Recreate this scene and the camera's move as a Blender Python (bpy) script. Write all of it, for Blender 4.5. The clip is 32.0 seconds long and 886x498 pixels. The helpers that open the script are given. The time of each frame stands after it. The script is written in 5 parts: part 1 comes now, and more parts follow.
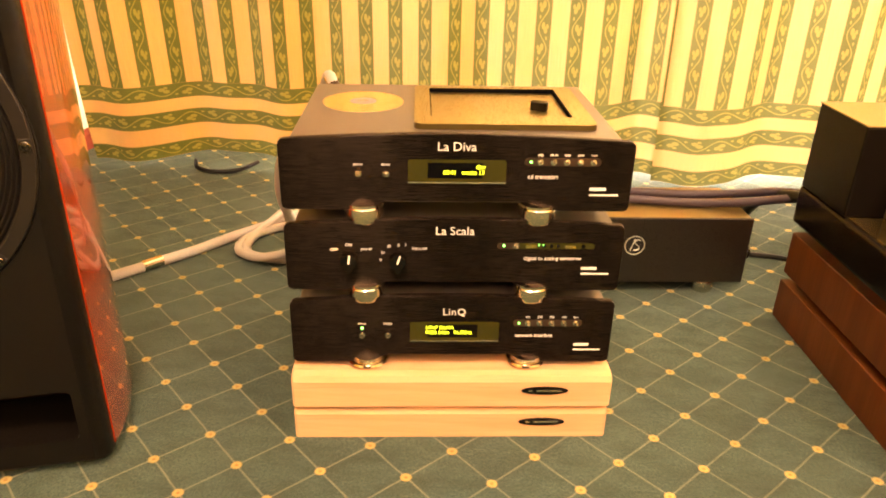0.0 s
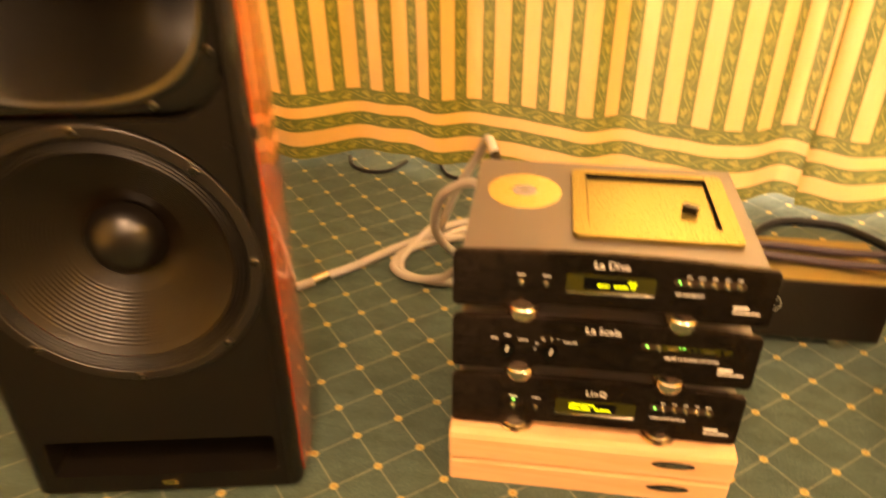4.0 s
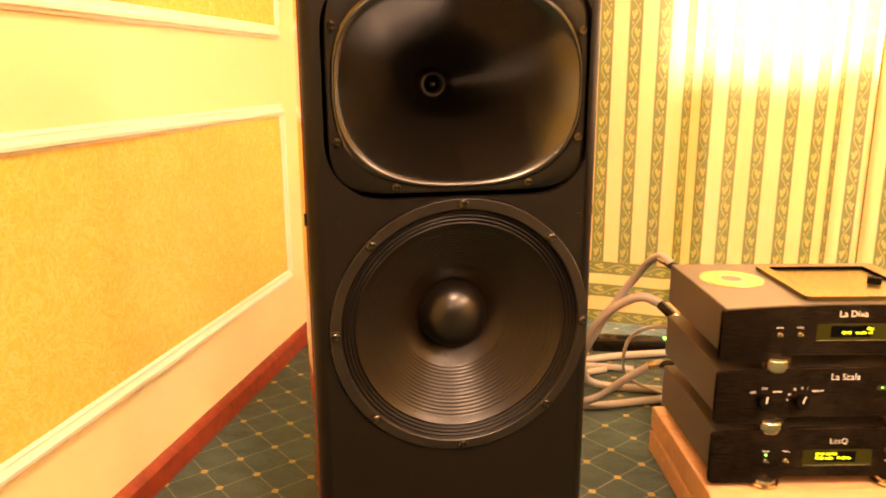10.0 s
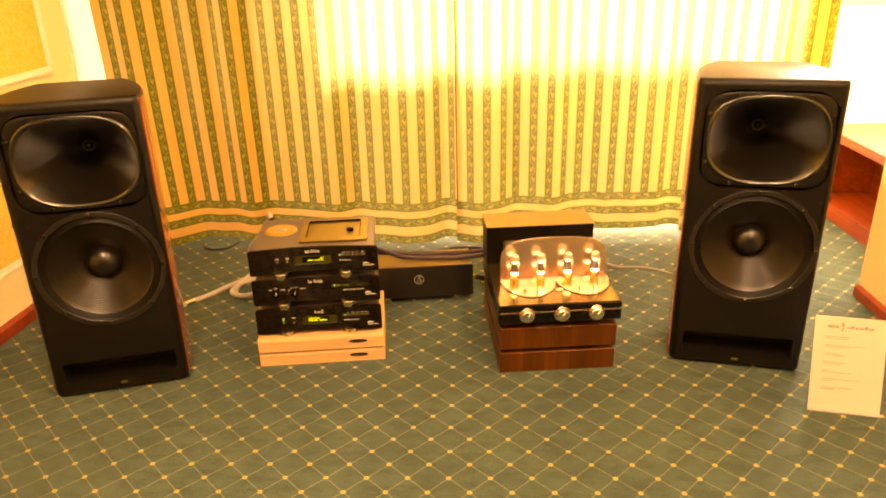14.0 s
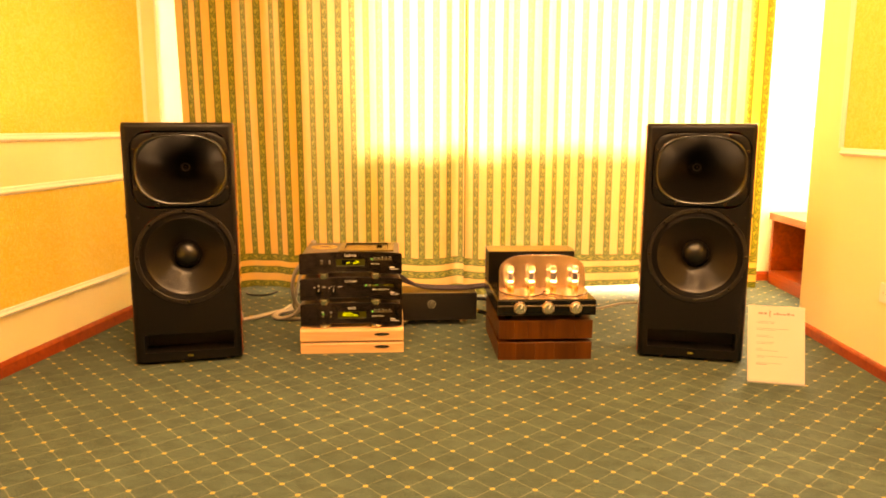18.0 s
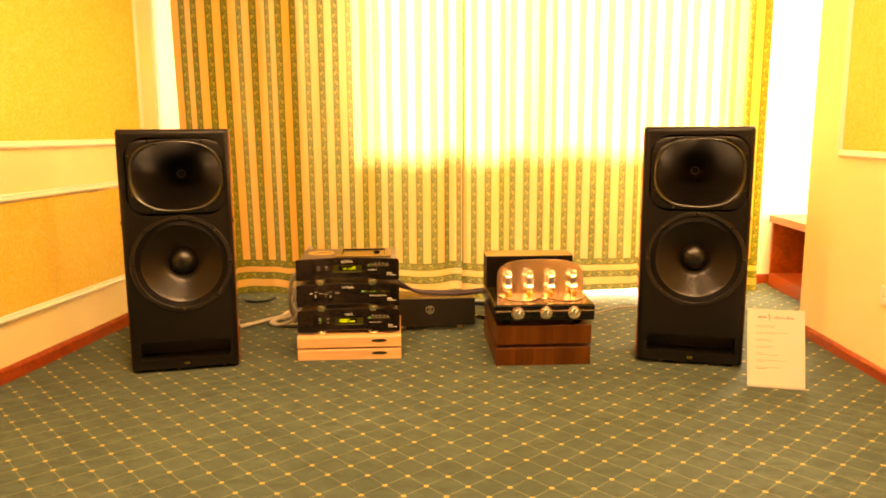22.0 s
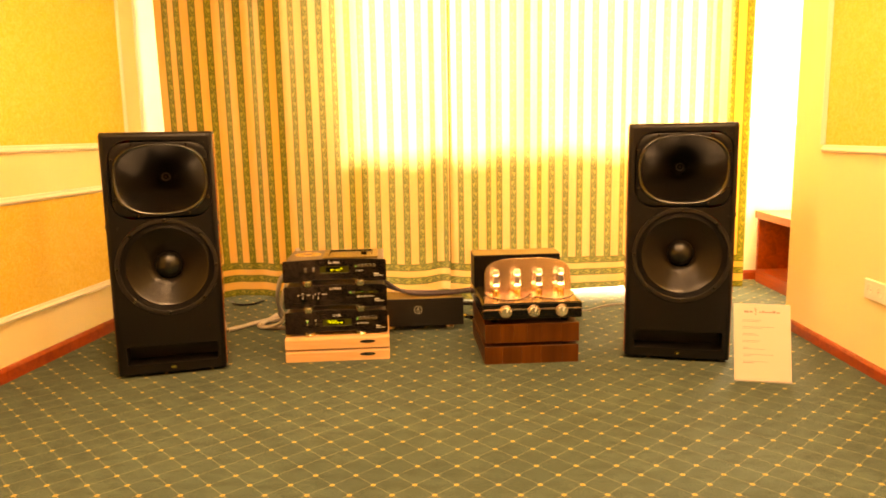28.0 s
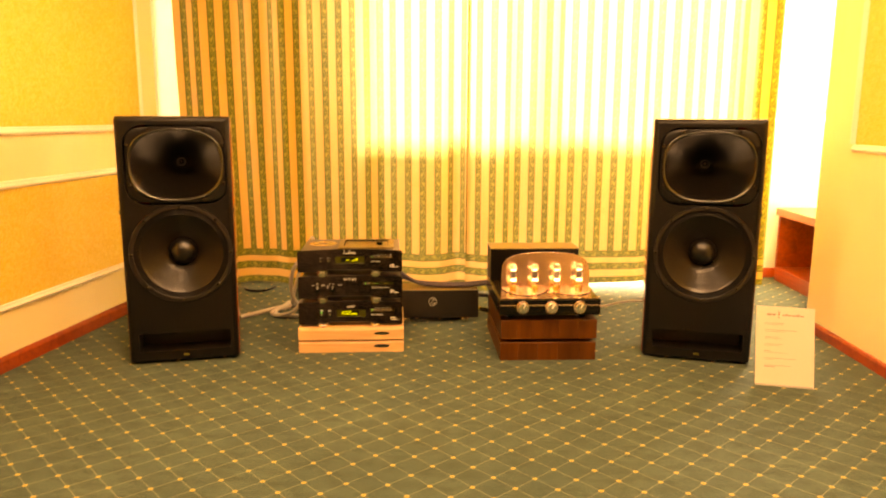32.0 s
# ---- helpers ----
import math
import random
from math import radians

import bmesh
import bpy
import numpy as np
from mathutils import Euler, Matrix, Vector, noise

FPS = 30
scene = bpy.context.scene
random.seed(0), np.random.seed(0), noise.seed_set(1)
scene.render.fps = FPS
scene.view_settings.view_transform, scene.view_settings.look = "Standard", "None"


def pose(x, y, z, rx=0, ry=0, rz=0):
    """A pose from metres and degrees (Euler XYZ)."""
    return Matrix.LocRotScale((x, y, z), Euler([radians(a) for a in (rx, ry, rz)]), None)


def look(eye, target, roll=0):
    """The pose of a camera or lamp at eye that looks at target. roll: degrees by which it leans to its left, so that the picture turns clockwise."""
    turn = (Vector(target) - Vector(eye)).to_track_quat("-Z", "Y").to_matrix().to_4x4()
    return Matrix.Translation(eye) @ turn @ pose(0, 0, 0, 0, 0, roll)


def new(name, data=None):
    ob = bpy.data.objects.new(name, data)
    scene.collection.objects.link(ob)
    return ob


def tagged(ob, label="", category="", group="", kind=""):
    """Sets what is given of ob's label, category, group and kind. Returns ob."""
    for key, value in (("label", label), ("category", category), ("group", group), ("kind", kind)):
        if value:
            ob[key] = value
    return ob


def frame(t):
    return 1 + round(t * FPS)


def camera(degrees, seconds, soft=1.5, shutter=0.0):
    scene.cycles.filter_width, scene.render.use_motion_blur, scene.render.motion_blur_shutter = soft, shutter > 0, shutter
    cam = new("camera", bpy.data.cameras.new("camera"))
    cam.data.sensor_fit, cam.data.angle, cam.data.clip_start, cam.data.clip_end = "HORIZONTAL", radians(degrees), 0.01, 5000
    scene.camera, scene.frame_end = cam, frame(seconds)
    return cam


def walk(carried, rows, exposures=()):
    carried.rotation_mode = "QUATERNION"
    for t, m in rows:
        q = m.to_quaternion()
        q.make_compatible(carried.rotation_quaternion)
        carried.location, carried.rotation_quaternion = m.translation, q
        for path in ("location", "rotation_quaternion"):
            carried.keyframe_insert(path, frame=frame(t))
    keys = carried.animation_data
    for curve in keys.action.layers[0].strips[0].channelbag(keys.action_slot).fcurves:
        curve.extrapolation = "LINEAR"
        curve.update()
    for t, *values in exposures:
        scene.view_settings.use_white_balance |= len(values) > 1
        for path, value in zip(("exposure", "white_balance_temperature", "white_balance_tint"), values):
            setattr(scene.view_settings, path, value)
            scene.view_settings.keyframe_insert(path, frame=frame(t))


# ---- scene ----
LENS = 62.2
PATH = [
    (0, (0.176, -0.867, 0.718), (0.249, 0.940, -0.136), 1.3),
    (0.5, (0.182, -0.839, 0.720), (0.248, 0.973, -0.125), 2.0),
    (1, (0.189, -0.804, 0.704), (0.256, 1.010, -0.134), 1.4),
    (1.5, (0.189, -0.786, 0.692), (0.252, 1.026, -0.153), 1.3),
    (2, (0.195, -0.775, 0.680), (0.229, 1.032, -0.177), -0.1),
    (2.5, (0.195, -0.773, 0.682), (0.225, 1.034, -0.176), 0.2),
    (3, (0.198, -0.777, 0.686), (0.247, 1.026, -0.177), 1.3),
    (3.5, (0.185, -0.793, 0.778), (0.168, 0.938, -0.224), 0.5),
    (4, (0.110, -0.862, 1.002), (-0.123, 0.821, -0.053), -0.2),
    (4.5, (0.016, -0.974, 1.192), (-0.251, 0.709, 0.144), 2.8),
    (6.5, (-0.460, -1.158, 1.207), (-0.382, 0.706, 0.486), 0.4),
    (7, (-0.488, -1.110, 1.084), (-0.355, 0.792, 0.481), 3.1),
    (7.5, (-0.471, -1.120, 0.931), (-0.360, 0.806, 0.403), 1.4),
    (8, (-0.471, -1.140, 0.868), (-0.363, 0.800, 0.396), 0.8),
    (8.5, (-0.486, -1.173, 0.841), (-0.415, 0.774, 0.392), 0.8),
    (9, (-0.490, -1.198, 0.845), (-0.441, 0.756, 0.420), 0.3),
    (9.5, (-0.494, -1.191, 0.839), (-0.460, 0.756, 0.380), 0.2),
    (10, (-0.488, -1.167, 0.845), (-0.467, 0.777, 0.377), -0.2),
    (10.5, (-0.495, -1.099, 1.057), (-0.580, 0.791, 0.406), -1.4),
    (11, (-0.457, -1.151, 1.338), (-0.515, 0.697, 0.574), -1.6),
    (11.5, (-0.235, -1.336, 1.442), (-0.458, 0.479, 0.631), 1.6),
    (12, (-0.044, -1.568, 1.476), (-0.232, 0.262, 0.690), -1.8),
    (12.5, (0.143, -1.812, 1.474), (-0.003, 0.007, 0.655), -0.7),
    (13, (0.362, -2.005, 1.481), (0.300, -0.188, 0.648), 1.2),
    (13.5, (0.470, -2.195, 1.492), (0.584, -0.370, 0.682), -2.4),
    (14, (0.526, -2.368, 1.435), (0.648, -0.530, 0.656), -1.5),
    (14.5, (0.549, -2.459, 1.446), (0.642, -0.575, 0.780), -0.1),
    (16.5, (0.424, -3.110, 0.984), (0.519, -1.140, 0.656), -2.1),
    (17, (0.421, -3.201, 1.024), (0.480, -1.230, 0.689), -1.5),
    (17.5, (0.437, -3.193, 1.009), (0.530, -1.224, 0.669), 0.4),
    (18, (0.425, -3.190, 1.002), (0.555, -1.221, 0.673), 0.1),
    (18.5, (0.418, -3.195, 1.008), (0.534, -1.224, 0.695), 0.7),
    (19, (0.424, -3.191, 1.009), (0.559, -1.224, 0.676), 0.6),
    (19.5, (0.440, -3.191, 1.012), (0.558, -1.223, 0.677), 0.3),
    (20, (0.446, -3.192, 1.010), (0.571, -1.227, 0.657), -0.7),
    (20.5, (0.448, -3.194, 0.994), (0.572, -1.225, 0.666), -0.3),
    (21, (0.453, -3.141, 0.995), (0.567, -1.175, 0.644), -0.4),
    (21.5, (0.458, -3.145, 0.989), (0.572, -1.175, 0.666), -0.5),
    (22, (0.445, -3.173, 1.006), (0.571, -1.202, 0.687), -0.3),
    (22.5, (0.453, -3.174, 0.999), (0.581, -1.207, 0.662), 0.2),
    (23, (0.449, -3.173, 1.005), (0.576, -1.205, 0.673), 0.1),
    (23.5, (0.448, -3.177, 1.000), (0.571, -1.208, 0.668), 0.6),
    (24, (0.444, -3.176, 1.002), (0.568, -1.204, 0.693), 0.9),
    (24.5, (0.437, -3.177, 1.003), (0.569, -1.209, 0.673), 0.3),
    (25, (0.457, -3.177, 1.003), (0.609, -1.207, 0.690), 0.6),
    (25.5, (0.440, -3.175, 1.004), (0.589, -1.205, 0.696), 0.3),
    (27.5, (0.438, -3.177, 0.998), (0.569, -1.205, 0.691), 0.2),
    (28, (0.460, -3.175, 0.994), (0.612, -1.206, 0.681), -1.0),
    (28.5, (0.465, -3.174, 1.005), (0.630, -1.204, 0.703), -1.0),
    (29, (0.464, -3.174, 1.014), (0.636, -1.205, 0.708), -0.6),
    (29.5, (0.460, -3.175, 1.005), (0.633, -1.202, 0.726), -0.5),
    (30, (0.461, -3.173, 1.015), (0.630, -1.202, 0.724), -0.1),
    (30.5, (0.452, -3.177, 1.004), (0.616, -1.203, 0.731), -0.4),
    (31, (0.465, -3.173, 1.007), (0.623, -1.199, 0.726), -0.5),
    (31.5, (0.451, -3.166, 1.000), (0.613, -1.192, 0.722), -0.2),
    (32, (0.430, -3.115, 1.025), (0.556, -1.152, 0.668), 0.3),
]
EXPOSURES = [  # seconds, stops, kelvin, tint
    (0.0, 3.55, 8100, 31), (3.0, 3.55, 8100, 31), (4.0, 3.25, 10200, 30), (4.5, 3.5, 9000, 28), (6.5, 3.42, 9200, 42), (10.0, 3.42, 9200, 40),
    (11.0, 3.46, 8400, 30), (11.5, 3.46, 8800, 31), (12.5, 3.3, 9900, 29), (13.0, 3.12, 11200, 30), (16.5, 2.94, 15500, 31), (32.0, 2.88, 15500, 31)]
SUN_W, SUN_EL, SUN_WIDE = 14.5, 30, 14.0
WINDOW_W, ALCOVE_W, LAMP_W = 13, 30, 8.2
LAMPS = ((0.05, -1.35, 1.0), (1.75, -1.45, 1.0), (-0.19, -3.6, 0.4), (1.15, -2.7, 0.75))  # u, v, share
CARPET_DARK, CARPET_LIGHT = (0.022, 0.054, 0.047), (0.112, 0.167, 0.134)
WALL_CREAM = (0.80, 0.68, 0.39)
WALLPAPER = ((0.68, 0.45, 0.085), (0.80, 0.57, 0.14), (0.84, 0.67, 0.27))
STRIPE, GREEN0, GREEN1 = 0.085, 0.045, 0.085
HEM_TOP, HEM_BANDS = 0.205, ((0.0, 0.040), (0.086, 0.129), (0.163, 0.205))
LOW = (0.15, 2.35, 0.03, 0.31)  # unseen low opening, added so sun reaches the floor behind the hem
CREAM, GREEN, MOTIF = ((0.61, 0.335, 0.100), (0.71, 0.41, 0.135)), ((0.082, 0.102, 0.014), (0.122, 0.142, 0.026)), (0.30, 0.27, 0.055)
CURTAIN_THROUGH = 0.20
cam = camera(LENS, 32.0, soft=1.8, shutter=0.5)
walk(cam, [(t, look(eye, target, roll)) for t, eye, target, roll in PATH], EXPOSURES)

# ---- light ----
LEFT = pose(-1.12, 0, 0, 0, 0, -11)  # the wall on the loudspeaker side, slightly out of square
ROOM = pose(0, 0, 0, 0, 0, -5)  # the room's own axes: x along the curtain, y towards it
U_LEFT, U_RIGHT, V_CURTAIN, V_WINDOW, V_BACK, CEIL = -1.085, 2.42, 1.13, 1.68, -5.2, 2.75
WIN = (0.06, 2.28, 1.14, 2.45)  # window opening: u from, u to, sill, head
WIN2 = (2.62, 3.62, 1.00, 2.45)  # unseen window added to brighten the alcove

world = bpy.data.worlds.new("world")
scene.world = world
world.use_nodes = True
sky = world.node_tree.nodes.new("ShaderNodeTexSky")
sky.sky_type, sky.sun_disc = "NISHITA", False
sky.sun_elevation, sky.sun_rotation = radians(SUN_EL), radians(5)
world.node_tree.links.new(sky.outputs[0], world.node_tree.nodes["Background"].inputs[0])
world.node_tree.nodes["Background"].inputs[1].default_value = 0.06


def area_lamp(name, m, sx, sy, watts, colour):
    data = bpy.data.lights.new(name, "AREA")
    data.shape, data.size, data.size_y, data.energy, data.color = "RECTANGLE", sx, sy, watts, colour
    ob = new(name, data)
    ob.matrix_world = m
    return ob


area_lamp("window_daylight", ROOM @ pose((WIN[0] + WIN[1]) / 2, V_WINDOW + 0.05, (WIN[2] + WIN[3]) / 2, -90, 0, 0), WIN[1] - WIN[0], WIN[3] - WIN[2], WINDOW_W, (1.0, 0.97, 0.9))
# lamp in the added alcove window, there to turn the alcove white
area_lamp("alcove_daylight", ROOM @ pose((WIN2[0] + WIN2[1]) / 2, V_WINDOW + 0.05, (WIN2[2] + WIN2[3]) / 2, -90, 0, 0), WIN2[1] - WIN2[0], WIN2[3] - WIN2[2], ALCOVE_W, (1.0, 0.97, 0.9))
# warm overhead light from assumed lamps above the view
for lu, lv, share in LAMPS:
    area_lamp("ceiling_lamp_light", ROOM @ pose(lu, lv, CEIL - 0.16), 0.42, 0.42, LAMP_W * share, (1.0, 0.785, 0.55))

sun_data = bpy.data.lights.new("sun", "SUN")
sun_data.energy, sun_data.angle, sun_data.color = SUN_W, radians(SUN_WIDE), (1.0, 0.95, 0.86)
new("sun", sun_data).matrix_world = ROOM @ look((0, 0, 0), (0, -math.cos(radians(SUN_EL)), -math.sin(radians(SUN_EL))))


# ---- materials ----
def material(name, colour=(0.5, 0.5, 0.5), rough=0.5, metal=0.0, **more):
    m = bpy.data.materials.new(name)
    m.use_nodes = True
    b = m.node_tree.nodes["Principled BSDF"]
    b.inputs["Base Color"].default_value = (*colour, 1)
    b.inputs["Roughness"].default_value = rough
    b.inputs["Metallic"].default_value = metal
    for key, value in more.items():
        b.inputs[key.replace("_", " ")].default_value = value
    return m


class Nodes:
    """Short hand for building a node tree on a material."""

    def __init__(self, m):
        self.t = m.node_tree
        self.b = self.t.nodes["Principled BSDF"]
        self.coord = self.t.nodes.new("ShaderNodeTexCoord")

    def put(self, kind, **values):
        n = self.t.nodes.new(kind)
        for key, value in values.items():
            if key == "op":
                n.operation = value
            elif key == "blend":
                n.blend_type = value
            else:
                n.inputs[int(key[1:]) if key[0] == "i" and key[1:].isdigit() else key.replace("_", " ")].default_value = value
        return n

    def link(self, a, b):
        self.t.links.new(a, b)

    def mapping(self, scale=(1, 1, 1), turn=(0, 0, 0), shift=(0, 0, 0), source="Object"):
        n = self.t.nodes.new("ShaderNodeMapping")
        n.inputs["Scale"].default_value, n.inputs["Rotation"].default_value, n.inputs["Location"].default_value = scale, turn, shift
        self.link(self.coord.outputs[source], n.inputs[0])
        return n.outputs[0]

    def noise(self, vec, scale, detail=3.0, rough=0.6, distort=0.0):
        n = self.put("ShaderNodeTexNoise", Scale=scale, Detail=detail, Roughness=rough, Distortion=distort)
        self.link(vec, n.inputs["Vector"])
        return n.outputs["Fac"]

    def math(self, op, a, b=None, c=None, clamp=False):
        n = self.t.nodes.new("ShaderNodeMath")
        n.operation, n.use_clamp = op, clamp
        for k, v in enumerate((a, b, c)):
            if v is None:
                continue
            if isinstance(v, (int, float)):
                n.inputs[k].default_value = v
            else:
                self.link(v, n.inputs[k])
        return n.outputs[0]

    def range(self, v, a, b, c=0.0, d=1.0):
        n = self.t.nodes.new("ShaderNodeMapRange")
        for k, x in enumerate((a, b, c, d)):
            n.inputs[k + 1].default_value = x
        self.link(v, n.inputs[0])
        return n.outputs[0]

    def mix(self, fac, a, b, blend="MIX"):
        n = self.t.nodes.new("ShaderNodeMix")
        n.data_type, n.blend_type = "RGBA", blend
        for k, v in ((0, fac), (6, a), (7, b)):
            if isinstance(v, (int, float)):
                n.inputs[k].default_value = v
            elif isinstance(v, tuple):
                n.inputs[k].default_value = (*v, 1)
            else:
                self.link(v, n.inputs[k])
        return n.outputs[2]

    def split(self, vec):
        n = self.t.nodes.new("ShaderNodeSeparateXYZ")
        self.link(vec, n.inputs[0])
        return n.outputs

    def colour(self, v):
        self.link(v, self.b.inputs["Base Color"])

    def rough(self, v):
        self.link(v, self.b.inputs["Roughness"])

    def bump(self, v, strength=0.3, distance=0.002):
        n = self.put("ShaderNodeBump", Strength=strength, Distance=distance)
        self.link(v, n.inputs["Height"])
        self.link(n.outputs[0], self.b.inputs["Normal"])


def carpet_material():
    m = material("carpet", (0.04, 0.08, 0.09), 0.85)
    n = Nodes(m)
    n.b.inputs["Specular IOR Level"].default_value = 0.16
    n.b.inputs["Sheen Weight"].default_value, n.b.inputs["Sheen Roughness"].default_value = 0.075, 0.5  # upright pile
    n.b.inputs["Sheen Tint"].default_value = (0.95, 0.85, 0.55, 1)
    grid = n.mapping(turn=(0, 0, radians(46.3)), shift=(-0.0002, 0.010, 0))
    x, y, z = n.split(grid)
    step = 0.0843
    warp = n.noise(n.mapping(), 9.0, 2)
    near = []
    for axis in (x, y):
        f = n.math("FRACT", n.math("ADD", n.math("DIVIDE", n.math("ADD", axis, n.math("MULTIPLY", n.math("SUBTRACT", warp, 0.5), 0.004)), step), 0.5))
        near.append(n.math("MULTIPLY", n.math("ABSOLUTE", n.math("SUBTRACT", f, 0.5)), step))
    dist = n.math("SQRT", n.math("ADD", n.math("MULTIPLY", near[0], near[0]), n.math("MULTIPLY", near[1], near[1])))
    line = n.range(n.math("MINIMUM", near[0], near[1]), 0.0009, 0.0021, 1, 0)
    fibre = n.noise(n.mapping(), 900.0, 2)
    patch = n.noise(n.mapping(), 2.4, 5, 0.65)
    tread = n.noise(n.mapping(scale=(1.0, 2.2, 1), turn=(0, 0, 0.5)), 11.0, 4, 0.7)
    broken = n.range(fibre, 0.3, 0.55)
    line = n.math("MULTIPLY", line, n.math("MULTIPLY", broken, n.range(patch, 0.3, 0.7, 0.75, 0.42)))
    dot = n.range(n.math("ADD", dist, n.math("MULTIPLY", n.math("SUBTRACT", fibre, 0.5), 0.006)), 0.0062, 0.0088, 1, 0)
    eye = n.range(dist, 0.0016, 0.0032, 1, 0)
    speck = n.noise(n.mapping(), 260.0, 3)
    base = n.mix(n.range(speck, 0.25, 0.75), CARPET_DARK, CARPET_LIGHT)
    base = n.mix(n.range(patch, 0.35, 0.75, 0, 0.55), base, (0.020, 0.042, 0.040))
    base = n.mix(n.range(tread, 0.42, 0.68, 0, 0.62), base, (0.022, 0.040, 0.032))
    base = n.mix(line, base, (0.30, 0.31, 0.22))
    base = n.mix(n.math("MULTIPLY", dot, 0.95), base, (0.54, 0.39, 0.14))
    base = n.mix(n.math("MULTIPLY", eye, 0.6), base, (0.30, 0.10, 0.02))
    n.colour(base)
    n.bump(n.math("ADD", n.math("MULTIPLY", fibre, 0.5), n.math("ADD", speck, n.math("MULTIPLY", n.math("ADD", dot, line), 0.6))), 0.8, 0.004)
    return m


def plain_material(name, colour, rough, grain=40.0, spread=0.06, bump=0.1, metal=0.0, spec=0.5, blotch=2.0):
    """A painted or lacquered surface with faint blotches and grain."""
    m = material(name, colour, rough, metal)
    n = Nodes(m)
    n.b.inputs["Specular IOR Level"].default_value = spec
    big, fine = n.noise(n.mapping(), blotch, 4), n.noise(n.mapping(), grain, 3)
    v = n.math("ADD", n.range(big, 0.3, 0.7, -spread, spread), n.range(fine, 0.3, 0.7, -spread * 0.6, spread * 0.6))
    dark, light = tuple(max(0, c * 0.75) for c in colour), tuple(min(1, c * 1.25) for c in colour)
    n.colour(n.mix(n.math("ADD", v, 0.5, clamp=True), dark, light))
    n.rough(n.range(fine, 0.3, 0.7, max(0.02, rough - 0.07), min(1, rough + 0.07)))
    if bump:
        n.bump(fine, bump, 0.0015)
    return m


def wallpaper_material():
    m = material("embossed_wallpaper", (0.70, 0.50, 0.16), 0.6)
    n = Nodes(m)
    warp = n.noise(n.mapping(), 14.0, 5, 0.65, 2.5)
    curl = n.range(n.math("ABSOLUTE", n.math("SUBTRACT", warp, 0.5)), 0.0, 0.05, 1, 0)
    fine = n.noise(n.mapping(), 120.0, 4)
    base = n.mix(n.range(fine, 0.3, 0.7), WALLPAPER[0], WALLPAPER[1])
    n.colour(n.mix(n.math("MULTIPLY", curl, 0.55), base, WALLPAPER[2]))
    n.bump(n.math("ADD", curl, n.math("MULTIPLY", fine, 0.5)), 0.5, 0.002)
    return m


def wood_material(name, dark, light, rough, scale=1.0, axis=0, coat=0.0, figure=1.0, relief=0.02, pore=0.5):
    m = material(name, light, rough)
    n = Nodes(m)
    s = [22 * scale] * 3
    s[axis] = 1.4 * scale
    warp = n.mapping(scale=tuple(s))
    rings = n.noise(warp, 1.0, 5, 0.6, 1.2 * figure)
    s2 = [260 * scale] * 3
    s2[axis] = 9 * scale
    pores = n.noise(n.mapping(scale=tuple(s2)), 1.0, 3, 0.6)
    c = n.mix(n.range(rings, 0.3, 0.7), dark, light)
    mid = tuple(a * 0.7 for a in dark)
    n.colour(n.mix(n.range(pores, 0.55, 0.8, 0, pore), c, mid))
    n.rough(n.range(pores, 0.3, 0.8, rough, min(1, rough + 0.24 * pore)))
    n.b.inputs["Coat Weight"].default_value = coat
    n.b.inputs["Coat Roughness"].default_value = 0.03
    n.b.inputs["Coat IOR"].default_value = 1.9
    if relief:
        n.bump(pores, relief, 0.0004)
    return m


